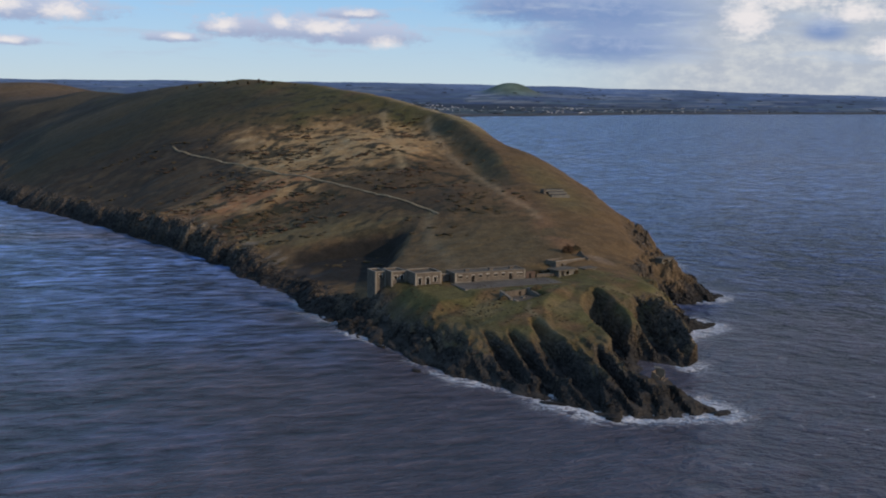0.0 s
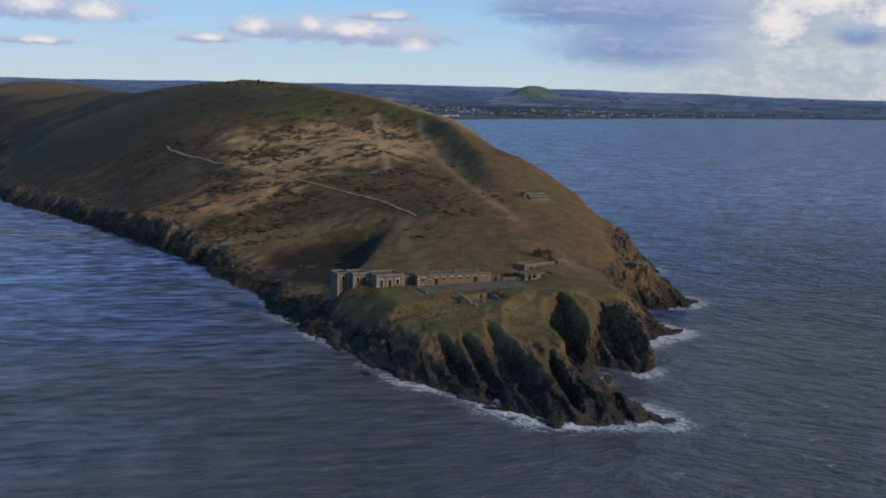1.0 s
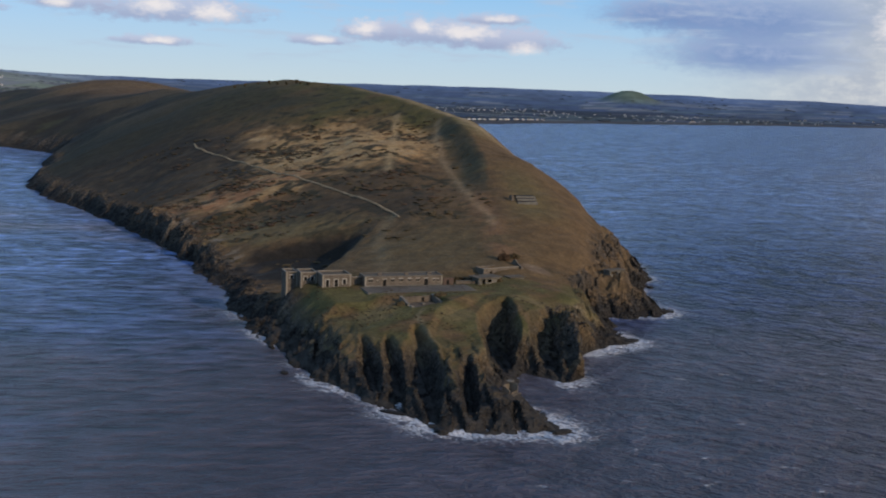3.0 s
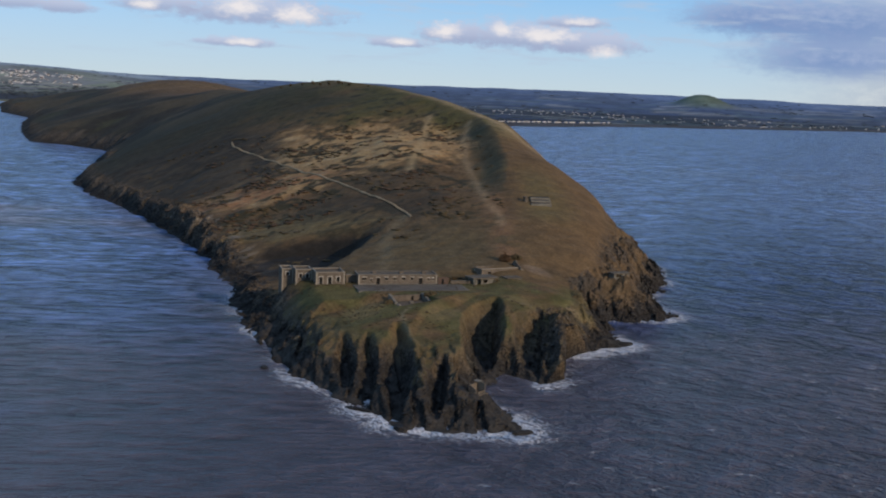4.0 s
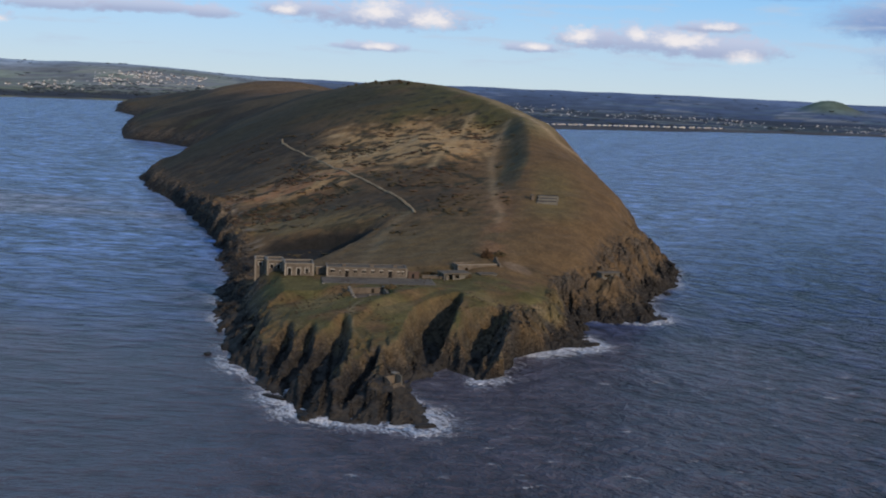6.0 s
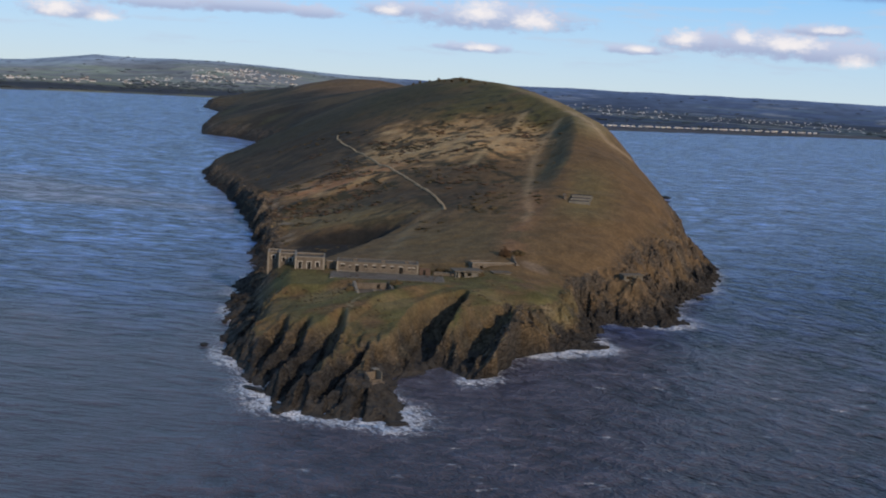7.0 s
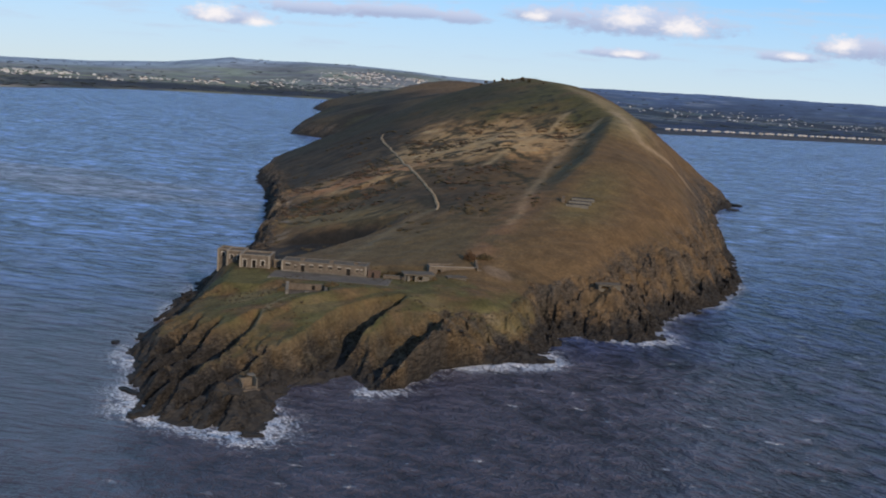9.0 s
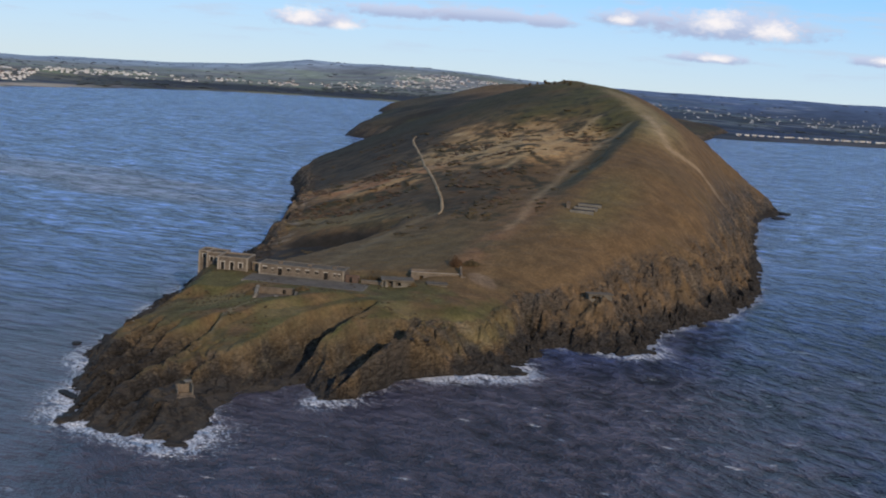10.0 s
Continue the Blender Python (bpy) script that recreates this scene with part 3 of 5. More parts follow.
cov = mixed(cov, (0.060, 0.048, 0.030), oval(55, 447, 12, 5, 0.4) * 0.7)
# the scarp, its shade put into the turf colour, with worn lines under it and across the hill
nose = step(Y, 560, 600) * (1 - step(Y, 735, 765))
scarp = nose * step(brow(Y) - X + 2 * n5, 0, 2.5) * (1 - step(brow(Y) - X + 6 * n12, 14, 21))
cov = mixed(cov, (0.078, 0.064, 0.036), scarp * 0.75)
cov = mixed(cov, (0.10, 0.085, 0.045), scarp * step(n5 + n12, 0.25, 0.7) * 0.5)
cov = mixed(cov, (0.34, 0.235, 0.13), strip([(6, 742), (10, 704), (16, 673), (23, 637), (34, 600), (44, 563), (54, 539), (58, 520)], 2.4) * 0.45)
cov = mixed(cov, (0.36, 0.25, 0.125), strip([(-24, 765), (-19, 716), (-11, 657), (-7, 624)], 2.6) * 0.75)
cov = mixed(cov, (0.20, 0.16, 0.09), strip([(43, 390), (42, 381), (46, 371), (51, 362)], 0.9) * 0.8)
cov = mixed(cov, (0.40, 0.30, 0.19), strip([(6, 766), (22, 742), (37, 719), (47, 708), (61, 724), (74, 715)], 3.0) * 0.5)
cov = mixed(cov, (0.021, 0.019, 0.016), np.clip(oval(-26, 517, 34, 16, 0.25) + oval(-24, 492, 22, 26, 0.25), 0, 1) * step(-edge_of_field(X, Y), -1, 3) * 0.95)   # shade below the field's broken edge, put into the ground colour
tip = (1 - step(Y, 395, 425)) * (1 - step(X, 86, 96))
south_cliff = step(X, 90, 104) * step(Y, 395, 430)
rock = np.clip(step(SLOPE + 0.35 * n5, 0.72 + 0.3 * tip, 1.1 + 0.35 * tip) * step(-D, -34, -14) + ROCKY * step(SLOPE + 0.4 * n5, 0.15 + 0.35 * tip, 0.6 + 0.4 * tip) * (1 - 0.35 * tip), 0, 1)
rock = rock * (1 - south_cliff * (0.25 + 0.45 * step(n12 + n5, -0.2, 0.5)) * step(Z + 3 * n12, 5, 10))
rock = rock * (1 - 0.7 * tip * step(Z + 2 * n5, 7, 11))
cov = mixed(cov, (0.104, 0.080, 0.048), tip * (1 - step(Z, 9.5, 12.5)) * step(n5 + n12, -0.6, 0.4) * 0.8)
cov = mixed(cov, (0.24, 0.19, 0.14), (1 - step(D, 14, 26)) * step(D, 6, 12) * step(Y, 500, 530) * (1 - step(Y, 600, 640)) * (side < -40) * step(n5 + 0.6 * n12, 0.25, 0.55) * 0.8)
warm = step(side, 0, 25) * step(n12 + n5, -0.5, 0.5)
stone = mixed(np.broadcast_to(np.array(ROCK), Z.shape + (3,)).copy(), OCHRE, np.clip(0.35 + 0.65 * warm, 0, 1) * step(n5 + n12 * 0.6, -0.3, 0.6))
stone = mixed(stone, (0.26, 0.21, 0.15), step(n5 + 0.5 * n40, 0.35, 0.7) * step(Z, 4, 9) * 0.6)
cov = cov * (1 - rock[..., None]) + stone * rock[..., None]
# gullies darkened where cut deep: their shade put into the rock colour
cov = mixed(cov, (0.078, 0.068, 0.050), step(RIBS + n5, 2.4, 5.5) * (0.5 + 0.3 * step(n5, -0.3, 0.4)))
cov = mixed(cov, (0.128, 0.090, 0.048), (1 - step(Y, 405, 430)) * step(gradx * -1, 0.15, 0.6) * step(Z + 2 * n5, 4, 8) * (0.2 + 0.55 * step(n5 + n12, -0.4, 0.5)))   # sunlight on the ribs' east faces, put into the grass colour
wet_top = 3.4 + 2.4 * (1 - step(Y, 338, 366)) * (1 - step(X, 90, 96)) + 2.6 * south_cliff + 1.5 * step(-side, 30, 60)
cov = mixed(cov, WET, (1 - step(Z + n5 * 2.6 + n12 * 2.4, wet_top - 1.4, wet_top + 1.6)) * 0.93)
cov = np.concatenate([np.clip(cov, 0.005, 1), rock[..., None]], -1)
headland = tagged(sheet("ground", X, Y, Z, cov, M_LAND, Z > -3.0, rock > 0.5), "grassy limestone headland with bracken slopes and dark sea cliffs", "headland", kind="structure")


def ground(x, y):
    """Height of the headland's mesh at a place."""
    i = int(np.clip(np.searchsorted(gx, x) - 1, 0, len(gx) - 2))
    j = int(np.clip(np.searchsorted(gy, y) - 1, 0, len(gy) - 2))
    fx, fy = (x - gx[i]) / (gx[i + 1] - gx[i]), (y - gy[j]) / (gy[j + 1] - gy[j])
    return float((Z[j, i] * (1 - fx) + Z[j, i + 1] * fx) * (1 - fy) + (Z[j + 1, i] * (1 - fx) + Z[j + 1, i + 1] * fx) * fy)


# ---- the far shore ----
LEFT_SHORE = [(-1100, 200), (-1300, 900), (-1500, 1378), (-1552, 1700), (-1550, 1920), (-1455, 2165), (-1290, 2310), (-1150, 2260)]
RIGHT_SHORE = [(-560, 2080), (-435, 2045), (-204, 2322), (64, 2660), (182, 2790), (670, 3220), (1530, 3750), (2600, 4150), (4200, 4300)]
FAR_RING = np.array(LEFT_SHORE + RIGHT_SHORE + [(5200, 5600), (-6500, 5600), (-6500, 100)], float)
SKYLINE = np.array([(-62, 6), (-55, 8), (-50, 14), (-45, 24), (-41.5, 38), (-38.5, 66), (-36, 52), (-33, 56), (-29, 54), (-25, 48), (-22, 46), (-15, 52),
                    (-6, 58), (0, 60), (8, 56), (16, 50), (24, 48), (40, 46)], float)
fx, fy = lines((-4600, 3900, 24, 24)), lines((500, 4960, 14, 26))
FX, FY = np.meshgrid(fx, fy)
R, A = np.hypot(FX - 150, FY - 50), np.degrees(np.arctan2(FX - 150, FY - 50))
fd, _, _ = near_segments(FX + fbm(FX, FY, 120, 2, 61) * 40, FY + fbm(FX, FY, 120, 2, 62) * 40, FAR_RING, True)
fd = np.where(inside(FX, FY, FAR_RING), fd, -fd)
sky_h = np.interp(A, SKYLINE[:, 0], SKYLINE[:, 1]) + fbm(A * 30, R * 0.02, 60, 3, 63) * 8
FZ = 3.0 * step(fd, 0, 60) + fbm(FX, FY, 300, 3, 64) * 3 * step(fd, 60, 300) + sky_h * step(R, 3900, 4720) - 4 * step(-fd, 0, 60)
FZ += 52 * np.exp(-(((FX + 1990 + 0.25 * (FY - 3500)) / 620) ** 2 + ((FY - 3560) / 420) ** 2)) * (1 + 0.25 * fbm(FX, FY, 260, 3, 65))
knoll = np.hypot(FX - 325, (FY - 4391) * 0.8)
FZ += 36 * (1 - step(knoll, 15, 130)) + 17 * (1 - step(knoll, 60, 330)) - 26 * (1 - step(knoll, 100, 420)) * step(R, 3900, 4720)
edge = R < 4900
strip, block = np.floor(FY / 34 + fbm(FX, FY, 400, 2, 66) * 3), np.floor(FX / 150 + fbm(FX, FY, 500, 2, 67) * 3)
pick = np.sin(strip * 12.99 + block * 78.23) * 43758.5
pick = pick - np.floor(pick)
east = step(-A, 22, 28)                                         # the town's side of the down
# navy base: the blue of distance is put into the plain's colour
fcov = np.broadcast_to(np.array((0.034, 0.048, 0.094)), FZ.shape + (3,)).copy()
fcov = mixed(fcov, (0.075, 0.105, 0.092), step(pick, 0.5, 0.55) * 0.75)
fcov = mixed(fcov, (0.22, 0.22, 0.21), step(pick, 0.82, 0.84) * 0.75)
fcov = mixed(fcov, (0.25, 0.225, 0.15), east * step(R, 2300, 2700) * (0.5 + 0.4 * step(pick, 0.4, 0.45)))
fcov = mixed(fcov, (0.19, 0.23, 0.105), east * step(pick, 0.6, 0.63) * step(R, 2600, 2900) * 0.8)
fcov = mixed(fcov, (0.026, 0.032, 0.050), step(fbm(FX, FY, 220, 3, 68), 0.02, 0.12) * 0.8 * (1 - 0.6 * east))
# haze painted in: bluer and paler the further off
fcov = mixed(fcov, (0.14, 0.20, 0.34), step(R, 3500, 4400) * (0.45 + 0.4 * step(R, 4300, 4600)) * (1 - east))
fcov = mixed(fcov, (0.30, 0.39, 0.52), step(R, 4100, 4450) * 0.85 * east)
fcov = mixed(fcov, (0.12, 0.16, 0.10), (1 - step(knoll, 60, 160)) * 0.8)
fcov = mixed(fcov, (0.022, 0.024, 0.040), step(fd, 25, 60) * (1 - step(R + 500 * fbm(FX, FY, 300, 2, 69), 3050, 3300)) * step(-A, 20, 26) * (1 - step(-A, 46, 50)) * 0.92)
fcov = mixed(fcov, (0.42, 0.35, 0.27), step(fd, -10, 15) * (1 - step(fd, 40, 90)) * step(-A, 44, 50))
fcov = mixed(fcov, (0.085, 0.08, 0.085), step(fd, -10, 15) * (1 - step(fd, 60, 110)) * (1 - step(-A, 10, 20)))
# a last veil of painted haze on the town's side
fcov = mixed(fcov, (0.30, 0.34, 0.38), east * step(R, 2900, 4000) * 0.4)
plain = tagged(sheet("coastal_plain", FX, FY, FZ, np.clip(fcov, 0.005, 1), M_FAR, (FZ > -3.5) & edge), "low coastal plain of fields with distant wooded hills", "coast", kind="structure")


# ---- sea ----
def sea_material():
    m, N, b, p = material("grey_tidal_sea", 0.16)
    att = N.add("ShaderNodeVertexColor", {}, layer_name="cover")
    sep = N.add("ShaderNodeSeparateColor", {0: att.outputs[0]})
    foam_near, chop, silt = sep.outputs[0], sep.outputs[1], sep.outputs[2]
    turned = N.add("ShaderNodeMapping", {0: p, 2: (0, 0, radians(14)), 3: (1.5, 0.5, 1.0)}, vector_type="TEXTURE").outputs[0]
    crossed = N.add("ShaderNodeMapping", {0: p, 2: (0, 0, radians(-24)), 3: (1.0, 0.62, 1.0)}, vector_type="TEXTURE").outputs[0]

    def both(scale, detail, rough):
        """Long swells in the lee, shorter crossing waves in the open."""
        a, c = N.noise(turned, scale, detail, rough), N.noise(crossed, scale, detail, rough)
        return N.math("ADD", N.math("MULTIPLY", a, N.math("SUBTRACT", 1.0, chop)), N.math("MULTIPLY", c, chop))

    swell = both(0.03, 6.0, 0.72)
    waves = both(0.12, 4.0, 0.6)
    ripple = N.noise(p, 0.9, 4.0, 0.6)
    h = N.math("ADD", N.math("ADD", N.math("MULTIPLY", swell, 8.0), N.math("MULTIPLY", waves, 3.6)), N.math("MULTIPLY", ripple, 0.35))
    h = N.math("MULTIPLY", h, N.math("MULTIPLY", N.ramp(chop, 0.0, 1.0, 1.0, 1.35, "LINEAR"), N.ramp(silt, 0.1, 0.8, 1.0, 0.4, "LINEAR")))
    bumped(N, b, h, 1.0, 1.5)
    patches = N.noise(p, 0.008, 4.0, 0.55)
    north = N.add("ShaderNodeSeparateXYZ", {0: p}).outputs[1]
    # sky reflection put into the water colour: paler blue northward, darker in the open
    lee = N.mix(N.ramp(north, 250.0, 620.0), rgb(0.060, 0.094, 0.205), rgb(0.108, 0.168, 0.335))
    col = N.mix(N.ramp(N.math("ADD", silt, N.math("MULTIPLY", N.math("SUBTRACT", patches, 0.5), 1.4)), 0.25, 0.8), N.mix(chop, lee, rgb(0.026, 0.044, 0.112)), rgb(0.076, 0.069, 0.088))
    cloudy = N.ramp(N.math("ADD", att.outputs[1], N.math("MULTIPLY", N.math("SUBTRACT", N.noise(turned, 0.014, 4.0, 0.6), 0.5), 1.6)), 0.3, 0.95)
    col = N.mix(N.math("MULTIPLY", cloudy, 0.8), col, rgb(0.19, 0.17, 0.20))
    # bright crests and dark troughs: reflected light painted into the water colour
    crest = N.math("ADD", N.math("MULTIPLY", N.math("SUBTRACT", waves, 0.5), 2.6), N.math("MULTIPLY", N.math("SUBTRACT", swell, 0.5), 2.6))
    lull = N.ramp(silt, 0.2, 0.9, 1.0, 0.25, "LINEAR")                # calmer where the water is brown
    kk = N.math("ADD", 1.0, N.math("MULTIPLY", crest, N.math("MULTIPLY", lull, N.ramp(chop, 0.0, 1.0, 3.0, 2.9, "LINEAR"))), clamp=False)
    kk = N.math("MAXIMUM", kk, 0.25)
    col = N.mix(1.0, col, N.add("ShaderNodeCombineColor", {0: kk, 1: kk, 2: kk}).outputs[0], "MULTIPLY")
    drawn = N.add("ShaderNodeMapping", {0: p, 2: (0, 0, radians(-40)), 3: (1.6, 0.8, 1.0)}, vector_type="TEXTURE").outputs[0]
    lace = N.ramp(N.math("ABSOLUTE", N.math("SUBTRACT", N.noise(drawn, 0.22, 6.0, 0.68), 0.5)), 0.0, 0.16, 0.78, 0.22, "LINEAR")
    lace2 = N.noise(p, 1.3, 5.0, 0.7)
    near = N.ramp(N.math("ADD", foam_near, N.math("ADD", N.math("MULTIPLY", N.math("SUBTRACT", lace, 0.5), 1.3), N.math("MULTIPLY", N.math("SUBTRACT", lace2, 0.5), 2.6))), 0.62, 1.25)
    streak = N.noise(N.add("ShaderNodeMapping", {0: p, 2: (0, 0, radians(20)), 3: (1.5, 0.75, 1.0)}, vector_type="TEXTURE").outputs[0], 0.17, 6.0, 0.72)
    caps = N.math("MULTIPLY", N.ramp(N.math("ADD", streak, N.math("MULTIPLY", chop, 0.05)), 0.65, 0.74), 0.8)
    foam = N.math("MAXIMUM", near, N.math("MULTIPLY", caps, chop), clamp=True)
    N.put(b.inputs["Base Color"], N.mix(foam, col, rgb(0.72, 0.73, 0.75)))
    N.put(b.inputs["Roughness"], N.ramp(foam, 0.0, 1.0, 0.28, 0.85, "LINEAR"))
    b.inputs["IOR"].default_value = 1.33
    N.put(b.inputs["Specular IOR Level"], N.ramp(chop, 0.0, 1.0, 0.5, 0.17, "LINEAR"))
    return m


wx = lines((-6000, -400, 260, 12), (-400, -70, 12, 2.5), (-70, 170, 2.2, 2.2), (170, 600, 3, 40), (600, 6000, 60, 300))
wy = lines((-900, 280, 80, 4), (280, 620, 2.2, 2.6), (620, 1300, 3, 16), (1300, 6200, 20, 300))
WX, WY = np.meshgrid(wx, wy)
wd, _ = shore(WX, WY)
wd = np.maximum(-wd, 0)
runs = 1.0 + 0.35 * (1 - step(WY, 322, 350)) - 0.45 * step(WX, 66, 72) * (1 - step(WX, 88, 96)) * step(WY, 318, 340) * (1 - step(WY, 380, 395))
for px, py, more in ((116, 428, 0.8), (135, 486, 0.8), (104, 405, 0.7), (112, 418, 0.5), (134, 572, 0.6), (94, 362, 0.5), (122, 476, 0.4), (16, 343, 0.25), (60, 303, 0.3), (93, 311, 0.3), (-30, 418, 0.15)):
    runs = runs + more * np.exp(-((WX - px) ** 2 + (WY - py) ** 2) / 190)
swash = 0.85 * runs * np.exp(-(wd / (5.4 + 6.5 * np.clip(runs - 1, 0, 1))) ** 1.05) * np.clip(0.5 + 0.6 * step(fbm(WX, WY, 22, 3, 71), -0.15, 0.18) + 0.6 * np.maximum(runs - 1.05, 0), 0, 1.1)
swash = np.minimum(swash, 0.8) + 0.12 * np.clip(swash - 0.8, 0, 1)
swash *= 1 - 0.4 * step(-(WX - 0), 20, 80)
chop = step(WX - 0.15 * (WY - 300), -30, 170) * (1 - 0.75 * step(WY, 500, 1050))
silt = 1.05 * np.exp(-((WX - 95) / 290) ** 2 - ((WY - 240) / 300) ** 2)
silt = silt * (1 - 0.75 * step(WX - 0.35 * (WY - 300), 165, 290))
plume = np.clip(1.0 * np.exp(-((WX + 330) / 250) ** 2 - ((WY - 640) / 75) ** 2) + 0.55 * np.exp(-((WX - 600) / 700) ** 2 - ((WY - 1350) / 160) ** 2), 0, 1)
WZ = 0.45 * np.exp(-((wd - 3) / 3.5) ** 2) * step(fbm(WX, WY, 11, 2, 73), -0.1, 0.2) * (wd > 0.1)
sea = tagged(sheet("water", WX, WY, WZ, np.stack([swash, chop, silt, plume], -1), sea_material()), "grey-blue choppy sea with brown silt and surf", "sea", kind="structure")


# ---- building blocks ----
def part(name, bm, mat, parent=None, label=""):
    me = bpy.data.meshes.new(name)
    bm.to_mesh(me)
    bm.free()
    me.materials.append(mat)
    ob = new(name, me)
    if parent is not None:
        ob.parent = parent
    if label:
        ob["label"] = label
    return ob


def thing(name, m, label, category, group="", kind=""):
    ob = new(name)
    ob.empty_display_size = 0.5
    ob.matrix_world = m
    return tagged(ob, label, category, group, kind)


def block(x0, x1, y0, y1, z0, z1, bevel=0.05, bm=None, rough=0.0):
    bm = bm or bmesh.new()
    v = bmesh.ops.create_cube(bm, size=1.0)["verts"]
    for q in v:
        q.co = (x0 + (q.co.x + 0.5) * (x1 - x0) + random.uniform(-rough, rough), y0 + (q.co.y + 0.5) * (y1 - y0) + random.uniform(-rough, rough), z0 + (q.co.z + 0.5) * (z1 - z0) + random.uniform(-rough, rough))
    if bevel:
        es = {e for q in v for e in q.link_edges}
        bmesh.ops.bevel(bm, geom=list(es), offset=bevel, segments=1, affect="EDGES")
    return bm


def pierced(length, height, thick, holes, foot=0.0):
    """A wall along x with its outer face at y = 0, pierced by holes (x0, x1, z0, z1)."""
    xs = sorted({0.0, length, *[h[0] for h in holes], *[h[1] for h in holes]})
    zs = sorted({-foot, height, *[h[2] for h in holes], *[h[3] for h in holes]})
    bm = bmesh.new()
    grid = {}

    def at(x, y, z):
        k = (round(x, 3), round(y, 3), round(z, 3))
        if k not in grid:
            grid[k] = bm.verts.new(k)
        return grid[k]

    def solid(i, k):
        if i < 0 or k < 0 or i >= len(xs) - 1 or k >= len(zs) - 1:
            return False
        mx, mz = (xs[i] + xs[i + 1]) / 2, (zs[k] + zs[k + 1]) / 2
        return not any(h[0] < mx < h[1] and h[2] < mz < h[3] for h in holes)

    for i in range(len(xs) - 1):
        for k in range(len(zs) - 1):
            if not solid(i, k):
                continue
            a, b, c, d = xs[i], xs[i + 1], zs[k], zs[k + 1]
            bm.faces.new((at(a, 0, c), at(b, 0, c), at(b, 0, d), at(a, 0, d)))
            bm.faces.new((at(a, thick, d), at(b, thick, d), at(b, thick, c), at(a, thick, c)))
            if not solid(i - 1, k):
                bm.faces.new((at(a, 0, d), at(a, thick, d), at(a, thick, c), at(a, 0, c)))
            if not solid(i + 1, k):
                bm.faces.new((at(b, 0, c), at(b, thick, c), at(b, thick, d), at(b, 0, d)))
            if not solid(i, k - 1):
                bm.faces.new((at(a, 0, c), at(a, thick, c), at(b, thick, c), at(b, 0, c)))
            if not solid(i, k + 1):
                bm.faces.new((at(a, 0, d), at(b, 0, d), at(b, thick, d), at(a, thick, d)))
    return bm


def shell(b, L, depth, h, holes, wall_mat, foot=1.0, parapet=0.35, quoins=True, thick=0.5, cap=None):
    """Four walls, a flat roof set down behind a parapet, copings and pale corner stones."""
    part("front_wall", pierced(L, h, thick, holes, foot), wall_mat, b)
    part("rear_wall", block(0, L, depth - thick, depth, -foot, h, 0), wall_mat, b)
    part("end_wall", block(0, thick, thick, depth - thick, -foot, h, 0), wall_mat, b)
    part("end_wall", block(L - thick, L, thick, depth - thick, -foot, h, 0), wall_mat, b)
    part("roof", block(thick, L - thick, thick, depth - thick, h - parapet - 0.3, h - parapet, 0), M_ROOF, b, "weathered grey-brown flat roof")
    part("floor_slab", block(thick, L - thick, thick, depth - thick, -0.3, 0.02, 0), M_CONCRETE, b)
    for x0, x1, y0, y1 in ((-0.12, L + 0.12, -0.12, thick + 0.05), (-0.12, L + 0.12, depth - thick - 0.05, depth + 0.12),
                           (-0.12, thick + 0.05, thick + 0.06, depth - thick - 0.06), (L - thick - 0.05, L + 0.12, thick + 0.06, depth - thick - 0.06)):
        part("coping", block(x0, x1, y0, y1, h + 0.002, h + (0.12 if cap else 0.24), 0.05), cap or M_DRESSED, b, "weathered stone coping")
    if quoins:
        for x in (-0.06, L - 0.62):
            part("corner_pier", block(x, x + 0.68, -0.10, 0.35, -foot, h - 0.01, 0.04), M_DRESSED, b, "pale dressed-stone corner pier")


def opening_trim(b, x0, x1, z0, z1, door):
    part("lintel", block(x0 - 0.18, x1 + 0.18, -0.07, 0.2, z1 + 0.004, z1 + 0.34, 0.03), M_PALE, b, "pale limewashed lintel")
    if door:
        d = part("door", block(x0 + 0.02, x1 - 0.02, 0.26, 0.33, z0 + 0.03, z1 - 0.02, 0.01), M_DARK, b, "dark timber door")
        part("threshold", block(x0 - 0.1, x1 + 0.1, -0.25, 0.25, z0 - 0.12, z0 + 0.02, 0.02), M_DRESSED, b)
    else:
        part("sill", block(x0 - 0.12, x1 + 0.12, -0.09, 0.2, z0 - 0.16, z0 - 0.004, 0.02), M_DRESSED, b, "pale stone sill")
        w = part("window", block(x0 + 0.01, x1 - 0.01, 0.24, 0.27, z0 + 0.01, z1 - 0.01, 0), M_DARK, b, "dark blocked window")
        part("mullion", block((x0 + x1) / 2 - 0.04, (x0 + x1) / 2 + 0.04, 0.20, 0.239, z0 + 0.01, z1 - 0.01, 0), M_DRESSED, w)


# ---- the fort ----
bar = thing("barracks", pose(17.6, 418.4, 16.9, 0, 0, 25.2), "long single-storey stone barracks with flat roof and doors", "barracks")
doors = [(7.0, 8.3), (23.4, 24.8)]
wins = [(1.5, 3.0, 1.75, 2.75), (4.7, 5.3, 1.3, 2.2), (10.2, 11.4, 1.7, 2.7), (13.5, 14.7, 1.7, 2.7), (16.9, 18.1, 1.7, 2.7), (20.2, 21.4, 1.7, 2.7),
        (26.9, 27.6, 1.5, 2.4), (28.5, 29.2, 1.5, 2.4)]
shell(bar, 30.6, 8.2, 3.8, [(a, b, 0.05, 2.6) for a, b in doors] + wins, M_STONE, 1.0, 0.16, True, 0.5, M_CONCRETE)
for a, b in doors:
    opening_trim(bar, a, b, 0.05, 2.6, True)
for w in wins:
    opening_trim(bar, *w, False)
